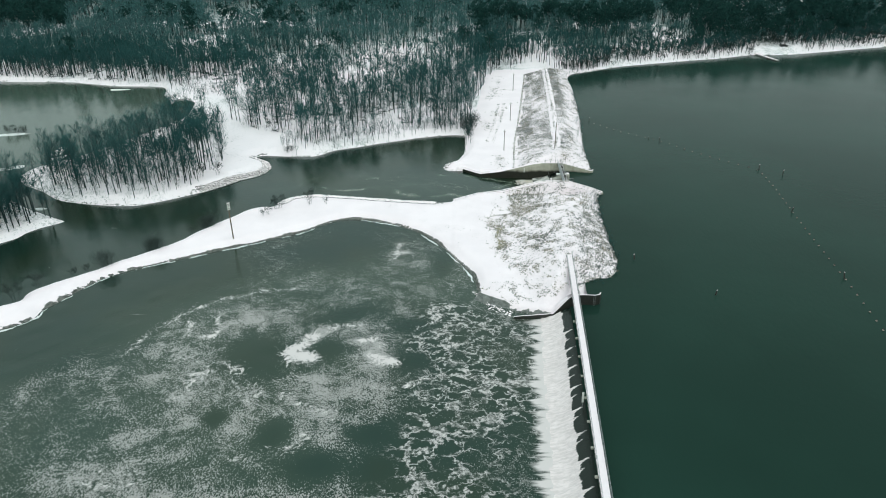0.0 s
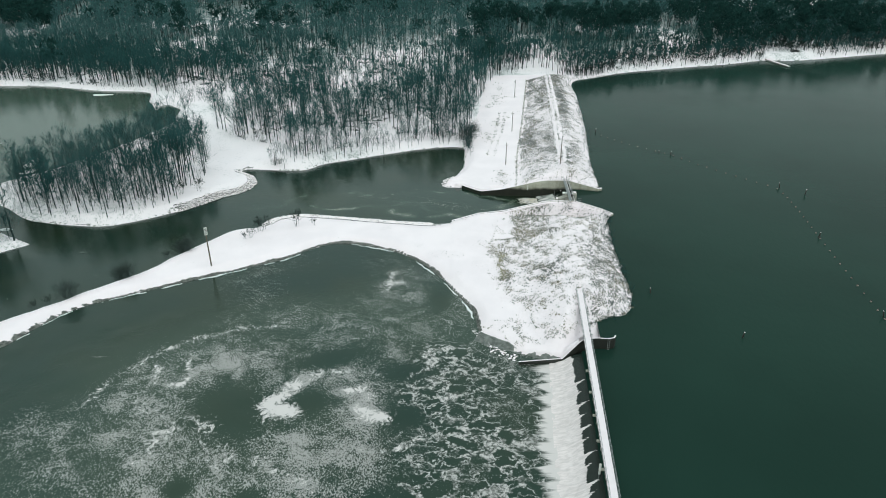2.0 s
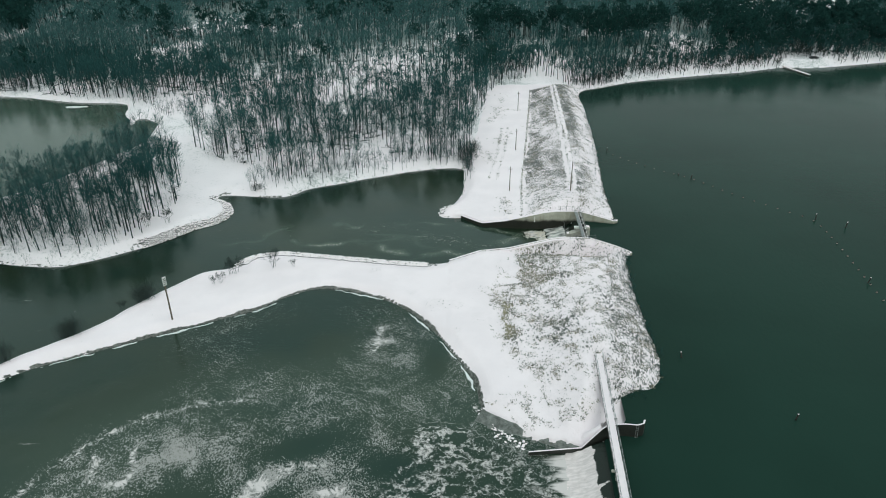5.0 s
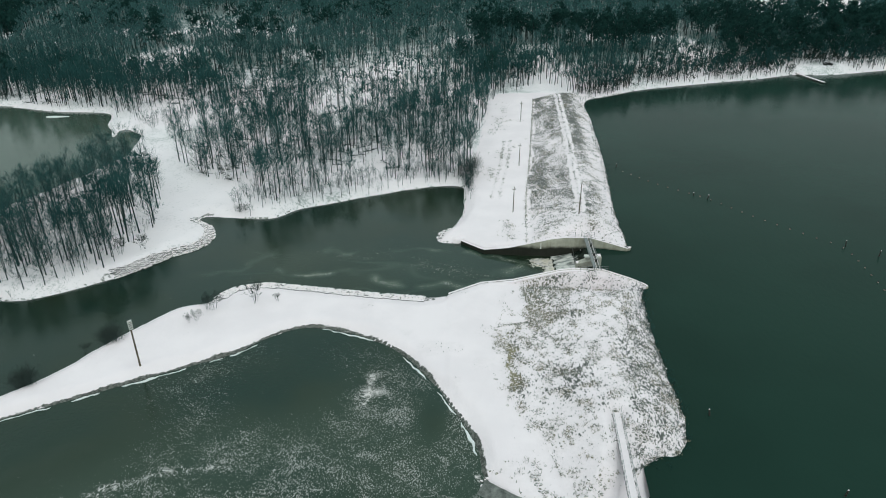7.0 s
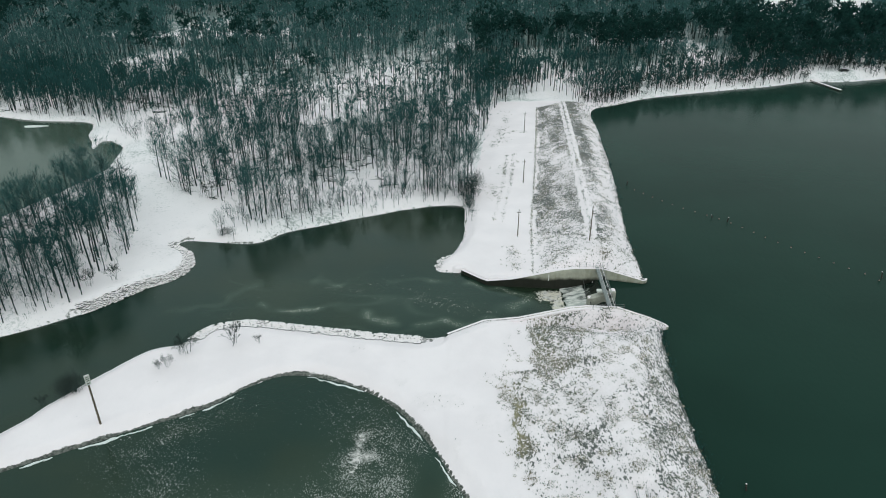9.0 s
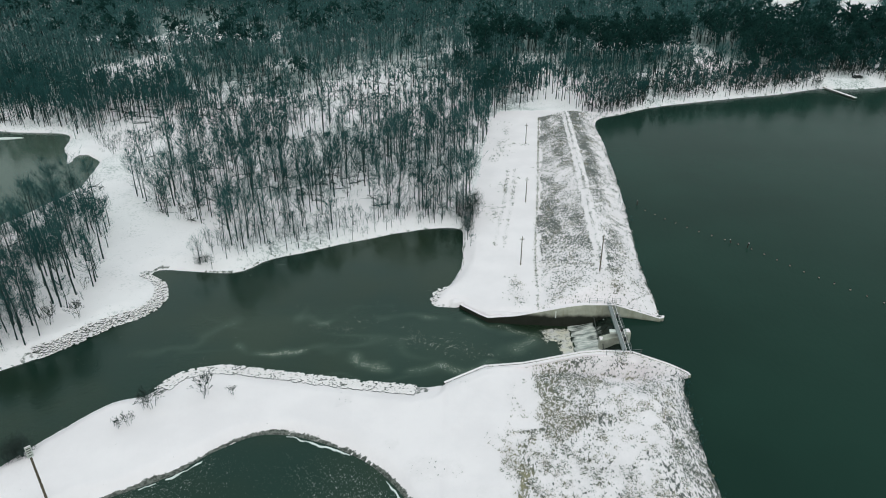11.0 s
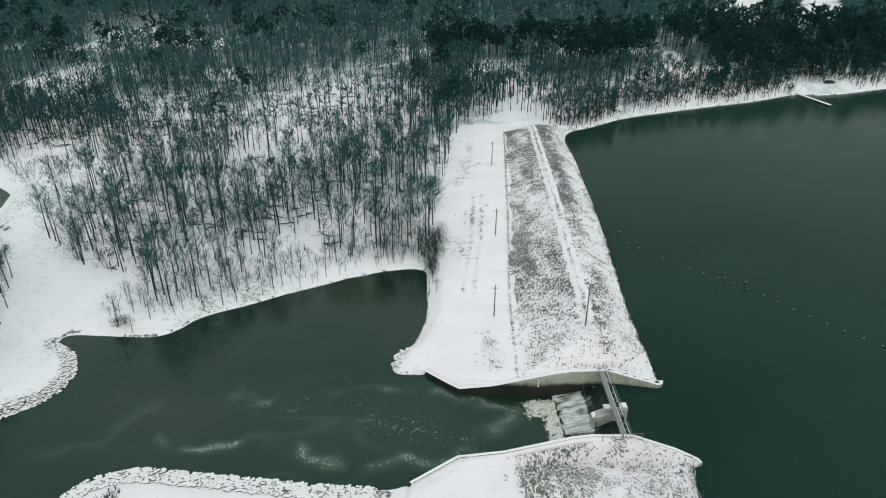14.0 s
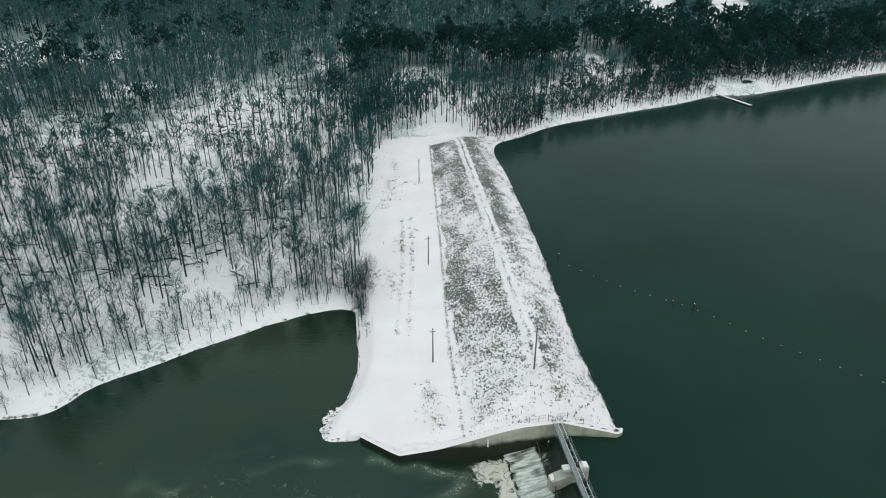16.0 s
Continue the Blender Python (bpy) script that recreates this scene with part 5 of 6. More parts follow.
V = np.stack([(rough_v[..., 0] * np.cos(turn)[:, None] - rough_v[..., 1] * np.sin(turn)[:, None]) * (size * 1.25)[:, None] + many[:, 0:1],
              (rough_v[..., 0] * np.sin(turn)[:, None] + rough_v[..., 1] * np.cos(turn)[:, None]) * size[:, None] + many[:, 1:2],
              rough_v[..., 2] * (size * 0.62)[:, None] + height(many[:, 0], many[:, 1])[:, None]], -1).reshape(-1, 3)
F = (tf[None] + (np.arange(m_) * len(tv))[:, None, None]).reshape(-1, 3)
tagged(new("grass_tussocks", mesh_of("grass_tussocks", V, F, [TUSSOCK])), "snow-topped tussocks of dry grass on the dam slopes", "grass", kind="stuff")
# brush along the reservoir shores
line = np.vstack([LAKE_NEAR[8:], LAKE_FAR[4:48]])
k = gr.integers(0, len(line), 260)
brush = np.stack([line[k, 0] + gr.normal(-0.8, 0.7, 260), line[k, 1] + gr.normal(0, 0.8, 260), gr.uniform(0.22, 0.55, 260), gr.uniform(0, 360, 260), gr.integers(0, 99, 260)], 1)
tree_mass("shore_brush", BRUSH_KINDS, TWIG, brush, "low dark brush along the reservoir edge")


# ==== weir, footbridge, walls and gate ====
def prism(bm, line, top, bottom, thick, side):
    """An upright wall along a plan line, thick towards one side."""
    pts = np.array(line, float)
    nrm = []
    for i in range(len(pts)):
        d = pts[min(i + 1, len(pts) - 1)] - pts[max(i - 1, 0)]
        d /= np.linalg.norm(d)
        nrm.append((-d[1] * side, d[0] * side))
    rows = []
    for p, n, z in zip(pts, nrm, top):
        q = (p[0] + n[0] * thick, p[1] + n[1] * thick)
        rows.append([bm.verts.new((p[0], p[1], bottom)), bm.verts.new((p[0], p[1], z)), bm.verts.new((*q, z)), bm.verts.new((*q, bottom))])
    for a, b in zip(rows[:-1], rows[1:]):
        for k in range(4):
            bm.faces.new((a[k], b[k], b[(k + 1) % 4], a[(k + 1) % 4]))
    bm.faces.new(rows[0])
    bm.faces.new(rows[-1][::-1])
    return bm


def dense(line, step=1.0):
    out = [np.array(line[0], float)]
    for a, b in zip(line[:-1], line[1:]):
        a, b = np.array(a, float), np.array(b, float)
        n = max(1, int(np.linalg.norm(b - a) / step))
        out += [a + (b - a) * k / n for k in range(1, n + 1)]
    return np.array(out)


def retaining_wall(name, line, tops, side, label, mat, thick=0.45, bottom=-1.8, snow=1.15):
    wall = thing(name, label, "wall", kind="structure")
    tops = np.array(tops)
    part("wall_body", prism(bmesh.new(), line, tops, bottom, thick, side), mat, wall)
    # snow lies on the top, and lower on the fill behind it
    for name_, rise, width, sunk in (("snow_cap", 0.06, thick, 0.056), ("snow_fill", -0.09, snow, 0.5)):
        bm = bmesh.new()
        prism(bm, line, tops + rise, 0, width, side)
        bm.verts.ensure_lookup_table()
        for i, z in enumerate(tops):
            for k in (0, 3):
                bm.verts[4 * i + k].co.z = z + rise - sunk
        if name_ == "snow_fill":
            # starts behind the wall
            for i in range(len(tops)):
                for k in (0, 1):
                    back = bm.verts[4 * i + 3 - k].co
                    front = bm.verts[4 * i + k].co
                    front.xy = front.xy + (back.xy - front.xy) * ((thick + 0.004) / width)
        part(name_, bm, CAP, wall)
    return wall



far_line = dense([(0.6, 196), (6.3, 190.6), (13, 190.0), (22, 189.4), (31, 189.5), (38, 188.0), (39.4, 187.6), (40.4, 188.0), (40.8, 188.8)])
retaining_wall("wall_north", far_line, wall_top(far_line[:, 0]), 1, "pale concrete channel wall stained dark at the waterline, capped with snow", WALLED)
near_line = dense([(-2.2, 170.6), (5, 175.3), (12, 175.0), (25, 174.6), (31, 174.3), (37, 172.6), (39, 171.6), (40, 171.0), (40.2, 170.2)])
retaining_wall("wall_south", near_line, wall_top(near_line[:, 0]), -1, "pale concrete channel wall beside the mound, capped with snow", WALLED)
ab_line = dense([(11, 108.7), (15, 109.0), (19, 109.3), (23, 110.2), (25.5, 110.4), (27.2, 110.2), (28.3, 110.6), (28.7, 111.4)])
ab_top = curve(ab_line[:, 0], [(11, 0.55), (19, 0.95), (22.6, 4.75), (29, 4.75)])
# wet concrete, near black because the face's shade is put into its colour
retaining_wall("wall_weir", ab_line, ab_top, 1, "dark concrete abutment wall at the end of the weir", DARKWET, 0.2, snow=0.3)
# the guide wall's ladder
ladder = thing("ladder", "thin pale steel ladder on the guide wall", "ladder", at=pose(27.0, 110.1, 2.4))
for k in range(2):
    part("stringer", tube(bmesh.new(), (0.35 * k, 0, -0.6), (0.35 * k, 0, 2.5), 0.03, 0.03, 6), STEEL, ladder)
for k in range(6):
    part("rung", tube(bmesh.new(), (0, 0, -0.3 + 0.45 * k), (0.35, 0, -0.3 + 0.45 * k), 0.02, 0.02, 6), STEEL, ladder)
# sloping stone apron below the mound
apron = thing("apron", "grey icy stone apron beside the foaming pool", "apron", kind="structure")
ax, ay, aq = sheet_of(np.linspace(0, 1, 40), np.linspace(0, 1, 12))
px = (4.3 + (18.8 - 4.3) * ax) - ay * 1.6 * (1 - ax)
py = (118.3 + (109.9 - 118.3) * ax ** 0.85) - ay * (2.4 - 1.6 * ax)
pz = 0.75 - 0.85 * ay + 0.10 * lumps(px, py, 0.6, 81) + 0.06 * lumps(px, py, 0.25, 82)
part("stone_facing", mesh_of("stone_facing", np.stack([px, py, pz], -1).reshape(-1, 3), aq, [WETROCK]), None, apron)

# weir
PIERS = [34.4 + 5.6 * k for k in range(13)]
weir = thing("weir", "long low concrete weir with white water falling over it", "weir", kind="structure")
wy = np.arange(15, 109.2, 0.22)
wu = np.concatenate([np.arange(1.2, -1.2, -0.3), np.arange(-1.2, -6.9, -0.2)])
WU, WY = np.meshgrid(wu, wy)
wz = np.interp(-WU, [-1.2, 0.4, 1.4, 2.2, 3.2, 4.2, 5.2, 6.2, 7.6], [RES + 0.005, RES - 0.01, RES - 0.12, RES - 0.45, 1.35, 0.72, 0.30, 0.06, -0.2])
wz = wz + 0.10 * lumps(WU * 2, WY, 0.8, 91) * step01(-WU, 2.2, 3.5)
white = step01(-WU, 2.1 + 0.3 * lumps(WU * 0, WY, 1.1, 93), 3.1) * 1.1 + 0.25 * lumps(WU, WY, 1.3, 92) * step01(-WU, 1.6, 2.6)
for yk in PIERS:
    for tip, yy, fat in ((-0.8, yk, 0.2), (-1.5, yk - 2.3 - 0.6 * math.sin(yk), 0.16)):
        run = tip - WU
        white = np.maximum(white, 1.0 * step01(fat * run + 0.08 - np.abs(WY - (yy - 0.42 * run)), -0.05, 0.14) * (run > 0))
n_u = len(wu)
i = (np.arange(len(wy) - 1)[:, None] * n_u + np.arange(n_u - 1)[None, :]).ravel()
me = mesh_of("falling_water", np.stack([bridge_x(WY) + WU, WY, wz], -1).reshape(-1, 3), np.stack([i, i + n_u, i + n_u + 1, i + 1], 1), [FALL], smooth=True)
me.attributes.new("white", "FLOAT", "POINT").data.foreach_set("value", white.astype(np.float32).ravel())
part("falling_water", me, None, weir)
bm = bmesh.new()
rows = []
for y in (14, 109.3):
    rows.append([bm.verts.new((bridge_x(y) + u, y, z)) for u, z in ((0.9, -1.8), (0.9, RES - 0.4), (-1.2, RES - 0.42), (-2.4, 1.6), (-4.6, 0.2), (-7.0, -0.5), (-7.0, -1.8))])
for k in range(7):
    bm.faces.new((rows[0][k], rows[0][(k + 1) % 7], rows[1][(k + 1) % 7], rows[1][k]))
bm.faces.new(rows[0])
bm.faces.new(rows[1][::-1])
part("weir_body", bm, DARKWET, weir)

# footbridge over the weir
DECK = 4.75
bridge = thing("footbridge", "narrow steel footbridge covered with snow above the weir", "bridge")
tilt = math.degrees(math.atan(-0.0725))


def along(y, z=0.0):
    return pose(bridge_x(y), y, z, 0, 0, tilt)


y0, y1 = 16.0, 128.2
spans = [y0, *PIERS[0:], y1]
bm = box(bmesh.new(), -0.62, 0, -0.10, 0.62, 1, 0.0)
slab = bm_mesh("deck", bm, DARKSTEEL)
girder_me = bm_mesh("girder", box(bmesh.new(), -0.07, 0, -0.5, 0.07, 1, -0.1), STEEL)
for a, b in zip(spans[:-1], spans[1:]):
    ln = math.hypot(b - a, bridge_x(b) - bridge_x(a))
    part("deck", slab, None, bridge, at=along(a, DECK) @ Matrix.Diagonal((1, ln - 0.02, 1, 1)))
    for s in (-0.5, 0.5):
        part("girder", girder_me, None, bridge, at=along(a, DECK) @ Matrix.Translation((s, 0, 0)) @ Matrix.Diagonal((1, ln, 1, 1)))
    # lumpy trodden snow on the deck
    sx, sy, sq = sheet_of(np.linspace(-0.6, 0.6, 9), np.linspace(0, ln, int(ln / 0.3)))
    sz = 0.10 + 0.03 * lumps(sx, sy + a, 0.45, 95) - 0.07 * (np.abs(sx) > 0.55)
    part("snow_cover", mesh_of("snow_cover", np.stack([sx, sy, sz], -1).reshape(-1, 3), sq, [CAP], smooth=True), None, bridge, at=along(a, DECK))
    for s in (-0.62, 0.62):
        rail = part("handrail", tube(bmesh.new(), (s, 0, 1.05), (s, ln, 1.05), 0.03, 0.03, 6), STEEL, bridge, at=along(a, DECK))
        part("midrail", tube(bmesh.new(), (s, 0, 0.55), (s, ln, 0.55), 0.02, 0.02, 6), STEEL, bridge, at=along(a, DECK))
post_me = bm_mesh("rail_post", box(bmesh.new(), -0.03, -0.03, -0.3, 0.03, 0.03, 1.07), STEEL)
for y in np.arange(y0 + 0.2, y1, 1.87):
    for s in (-0.65, 0.65):
        part("rail_post", post_me, None, bridge, at=along(float(y), DECK) @ Matrix.Translation((s, 0, 0)))
bm = box(bmesh.new(), -0.28, -0.22, -1.5, 0.28, 0.22, DECK - 0.8, 0.04)
pier_me = bm_mesh("pier", bm, CONCRETE)
head_me = bm_mesh("crosshead", box(bmesh.new(), -1.0, -0.18, DECK - 0.8, 0.8, 0.18, DECK - 0.5, 0.03), CONCRETE)
for y in PIERS:
    part("pier", pier_me, None, bridge, at=along(y))
    part("crosshead", head_me, None, bridge, at=along(y))
gauge = thing("gauge_board", "white water level board on a post beside the footbridge", "gauge", at=along(79.2) @ Matrix.Translation((-1.15, 0, 0)))
part("post", box(bmesh.new(), -0.05, -0.05, 1.0, 0.05, 0.05, 5.2), STEEL, gauge)
part("board", box(bmesh.new(), -0.16, -0.09, 3.2, 0.16, -0.055, 5.2, 0.01), WHITEPAINT, gauge)

# gate between the channel walls: sill, chute, pier and service bridge
gate = thing("gate_structure", "concrete gate sill with white water sliding down its chute", "spillway gate", kind="structure")
gx_, gy_ = np.arange(30.3, 22.0, -0.2), np.arange(174.75, 189.5, 0.2)
CX, CY = np.meshgrid(gx_, gy_)
cz = np.interp(-CX, [-30.3, -29.6, -28.6, -27.2, -24.5, -22.8, -22.0], [RES, RES - 0.1, RES - 0.75, 1.05, 0.45, 0.12, -0.1]) + 0.10 * lumps(CX, CY, 0.9, 101)
wh = 0.9 * step01(-CX, -27.4, -26.7) * step01(-CX, -21.7, -22.5) + 0.55 * lumps(CX * 0.35, CY, 0.7, 102) - 0.12
wh = wh - 0.3 * step01(-CX, -25.5, -23) * (lumps(CX, CY, 1.6, 103) > 0.1) - 0.35 * np.exp(-((CY - 179.0) / 0.8) ** 2) - 0.5 * step01(CX, 27.9, 28.6)
n_u = len(gx_)
i = (np.arange(len(gy_) - 1)[:, None] * n_u + np.arange(n_u - 1)[None, :]).ravel()
me = mesh_of("chute_water", np.stack([CX, CY, cz], -1).reshape(-1, 3), np.stack([i, i + n_u, i + n_u + 1, i + 1], 1), [CHUTE], smooth=True)
me.attributes.new("white", "FLOAT", "POINT").data.foreach_set("value", wh.astype(np.float32).ravel())
part("chute_water", me, None, gate)
for a, b in ((174.9, 179.9), (182.3, 189.3)):
    part("boom", tube(bmesh.new(), (26.6, a, 2.5), (27.1, b, 2.5), 0.09, 0.09, 8), DARKSTEEL, gate, "dark steel bar across the bay")
pier = thing("gate_pier", "pale concrete pier with a snowy nose in the gate", "pier")
bm = bmesh.new()
plan_ = ((26.9, 180.3), (26.6, 180.6), (26.6, 181.6), (26.9, 181.9), (31.6, 182.1), (32.2, 181.6), (32.2, 180.6), (31.6, 180.1))
tops_ = (2.9, 2.9, 2.9, 2.9, 4.55, 4.55, 4.55, 4.55)
lo = [bm.verts.new((x, y, -1.5)) for x, y in plan_]
hi = [bm.verts.new((x, y, z)) for (x, y), z in zip(plan_, tops_)]
for k in range(8):
    bm.faces.new((lo[k], lo[(k + 1) % 8], hi[(k + 1) % 8], hi[k]))
bm.faces.new(hi)
part("pier_body", bm, CONCRETE, pier)
part("snow_cap", box(bmesh.new(), 26.68, 180.55, 2.88, 27.4, 181.65, 3.06, 0.08), CAP, pier)
part("pier_head", box(bmesh.new(), 28.4, 180.6, 4.3, 32.0, 181.6, 4.72, 0.05), WHITEPAINT, pier, "white painted cross beam")
part("snow_cap", box(bmesh.new(), 31.3, 180.55, 4.725, 32.05, 181.65, 4.86, 0.05), CAP, pier)

service = thing("service_bridge", "steel service bridge with open rails over the gate", "bridge")
gb = Matrix.Translation((29.6, 173.6, 5.0)) @ pose(0, 0, 0, 0, 0, -1.5) @ Matrix.Diagonal((0.68, 1, 1, 1))
L = 16.9
for x0, x1 in ((-0.5, -0.38), (0.45, 0.57), (1.35, 1.47)):
    part("beam", box(bmesh.new(), x0, 0, -0.32, x1, L, 0.12, 0.015), STEEL, service, at=gb)
part("walkway", box(bmesh.new(), -0.376, 0.05, -0.1, 0.446, L - 0.05, -0.04), STEEL, service, "grey steel grating walkway", at=gb)
for k in range(12):
    part("cross_bar", box(bmesh.new(), 0.575, 0.4 + 1.42 * k, -0.2, 1.345, 0.52 + 1.42 * k, -0.08), STEEL, service, at=gb)
for x in (-0.46, 1.42):
    for k in range(10):
        part("rail_post", box(bmesh.new(), x - 0.025, 0.3 + 1.8 * k, 0.12, x + 0.025, 0.35 + 1.8 * k, 1.1), STEEL, service, at=gb)
    for z in (0.6, 1.1):
        part("handrail", tube(bmesh.new(), (x, 0.1, z), (x, L - 0.1, z), 0.03, 0.03, 6), STEEL, service, at=gb)
for x0, x1 in ((0.46, 0.56), (1.36, 1.46)):
    part("snow_strip", box(bmesh.new(), x0, 0.1, 0.122, x1, L - 0.1, 0.17), CAP, service, at=gb)
for y in (4.2, 7.2, 11.8):
    hoist = part("hoist", box(bmesh.new(), 0.7, y - 0.3, -0.06, 1.25, y + 0.3, 0.5, 0.06), DARKSTEEL, service, at=gb)
    part("hand_wheel", tube(bmesh.new(), (0.97, y + 0.31, 0.3), (0.97, y + 0.42, 0.3), 0.26, 0.26, 14), STEEL, hoist)

# fence posts and rails on the wall tops by the gate
for y, sgn in ((190.4, 1), (173.4, -1)):
    fence = thing("guard_rail", "thin steel guard rail on the wall top by the gate", "railing", "guard rails at the gate")
    for k in range(5):
        x = 26.2 + 1.5 * k
        part("post", tube(bmesh.new(), (x, y, float(height(x, y)) - 0.2), (x, y, 6.1), 0.04, 0.04, 6), DARKSTEEL, fence)
    for z in (5.55, 6.05):
        part("rail", tube(bmesh.new(), (26.1, y, z), (28.8, y, z), 0.02, 0.02, 6), STEEL, fence)
        part("rail", tube(bmesh.new(), (30.6, y, z), (32.3, y, z), 0.02, 0.02, 6), STEEL, fence)
staff = thing("gauge_board", "narrow white gauge strip fixed to the channel wall", "gauge", at=pose(19.6, 189.4, 0))
part("board", box(bmesh.new(), -0.12, -0.14, 2.1, 0.12, -0.05, 3.6, 0.01), WHITEPAINT, staff)


# ==== poles, sign, buoys, piles, dock, car, ice ====
def utility_pole(x, y, tall, arm):
    ob = thing("utility_pole", "thin dark wooden utility pole standing in snow", "pole", "utility poles on the dam", at=pose(x, y, float(height(x, y))))
    part("pole", tube(bmesh.new(), (0, 0, -0.6), (0.05, 0.1, tall), 0.15, 0.09, 8), TIMBER, ob)
    if arm:
        a = part("crossarm", box(bmesh.new(), -0.5, 0.0, tall - 0.75, 0.5, 0.1, tall - 0.63, 0.01), TIMBER, ob)
        for k in (-0.42, 0.0, 0.42):
            part("insulator", tube(bmesh.new(), (k, 0.05, tall - 0.6), (k, 0.05, tall - 0.35), 0.06, 0.04, 8), WHITEPAINT, a)
    return ob


for x, y, tall, arm in ((14.6, 212, 7.2, True), (19.0, 248.5, 7.2, True), (23.6, 300, 7.2, True), (30.4, 202.3, 8.6, False)):
    utility_pole(x, y, tall, arm)

sign = thing("warning_sign", "white warning board on a tall wooden post in snow", "sign", at=pose(-57, 143.3, float(height(-57, 143.3)), 0, 0, 48))
part("post", tube(bmesh.new(), (0, 0, -0.6), (0, 0, 9.5), 0.17, 0.13, 10), TIMBER, sign)
board = part("board", box(bmesh.new(), -0.38, -0.24, 7.9, 0.38, -0.17, 9.7, 0.02), WHITEPAINT, sign, "white painted board with dark lines")
for z, w in ((9.4, 0.26), (9.05, 0.3), (8.7, 0.22), (8.25, 0.26)):
    part("text_bar", box(bmesh.new(), -w, -0.254, z - 0.07, w, -0.244, z + 0.07), DARKSTEEL, board)
part("brace", box(bmesh.new(), -0.34, -0.17, 8.4, 0.34, -0.12, 8.52), TIMBER, sign)
part("snow_cap", box(bmesh.new(), -0.38, -0.26, 9.702, 0.38, -0.12, 9.8, 0.02), CAP, sign)

# buoy line
chain = spline([(48.5, 244), (58, 231), (69, 220), (77, 208), (87, 195.5), (91, 190), (90.5, 178), (88, 160), (85.5, 142), (83, 122), (80.5, 105), (77, 85), (72, 62)], 0.5)
run = np.concatenate([[0], np.cumsum(np.linalg.norm(np.diff(chain, axis=0), axis=1))])
buoy_bm = bmesh.new()
bmesh.ops.create_uvsphere(buoy_bm, u_segments=12, v_segments=8, radius=0.19, matrix=Matrix.Diagonal((1, 1, 0.8, 1)))
float_me = bm_mesh("float", buoy_bm, BUOY, True)
collar_me = bm_mesh("collar", tube(bmesh.new(), (0, 0, 0.18), (0, 0, 0.36), 0.09, 0.07, 8), RUBBER)
first = thing("buoy", "small faded orange marker buoy floating on a line", "buoy", "buoys across the reservoir")
part("float", float_me, None, first)
part("collar", collar_me, None, first)
spots_b = [(float(np.interp(s, run, chain[:, 0])), float(np.interp(s, run, chain[:, 1]))) for s in np.arange(3, run[-1], 3.3)]
first.matrix_basis = pose(*spots_b[0], RES + 0.08)
for x, y in spots_b[1:]:
    copy_thing(first, pose(x, y, RES + 0.08, 0, 0, 40 * math.sin(x)))
# old timber piles
for x, y, tall, lean in ((69, 220, 1.8, 5), (92, 191, 2.2, -6), (87.5, 158, 2.0, 8), (83, 122, 2.0, -10), (97, 186, 2.2, 4), (53, 114.5, 1.7, 6), (40, 130.6, 1.6, -8), (49, 245.5, 1.8, 3), (66, 222.5, 1.2, -12)):
    pile = thing("timber_pile", "dark old timber pile standing out of the reservoir", "post", "timber piles in the reservoir", at=pose(x, y, RES, lean, lean * 0.6, 30))
    part("pile", tube(bmesh.new(), (0, 0, -3.0), (0, 0, 0.7 * tall), 0.16, 0.12, 8), PILEWOOD, pile)
    part("snow_cap", tube(bmesh.new(), (0, 0, 0.7 * tall), (0, 0, 0.7 * tall + 0.1), 0.13, 0.06, 8), CAP, pile)

# dock on the far shore
dock = thing("dock", "long narrow snow-covered dock on the far lake shore", "dock")
d0, d1 = Vector((164.2, 380.0, RES + 0.55)), Vector((168.2, 360.0, RES + 0.55))
dm = Matrix.Translation(d0) @ (d1 - d0).to_track_quat("Y", "Z").to_matrix().to_4x4()
n_d = (d1 - d0).length
part("deck", box(bmesh.new(), -0.7, 0, -0.15, 0.7, n_d, 0.0), TIMBER, dock, at=dm)
part("snow_cover", box(bmesh.new(), -0.66, 0.05, 0.004, 0.66, n_d - 0.05, 0.14, 0.04), CAP, dock, at=dm)
for k in range(5):
    for s in (-0.75, 0.75):
        part("pile", tube(bmesh.new(), (s, 1 + k * 4.4, -2.5), (s, 1 + k * 4.4, 0.3), 0.1, 0.1, 8), TIMBER, dock, at=dm)

# parked car
car = thing("car", "dark car parked on the snowy landing by the lake", "car", at=pose(182, 386.5, float(height(182, 386.5)), 0, 0, 8))
bm = bmesh.new()
prof = ((-2.2, 0.35), (-2.25, 0.75), (-2.0, 0.95), (-1.55, 1.0), (-1.0, 1.45), (0.5, 1.5), (1.15, 1.02), (2.05, 0.88), (2.25, 0.65), (2.2, 0.35))
sides = [[bm.verts.new((x, s * (0.85 if z < 1.1 else 0.68), z)) for x, z in prof] for s in (-1, 1)]
for k in range(10):
    bm.faces.new((sides[0][k], sides[0][(k + 1) % 10], sides[1][(k + 1) % 10], sides[1][k]))
bm.faces.new(sides[0])
bm.faces.new(sides[1][::-1])
part("body", bm, CARPAINT, car)
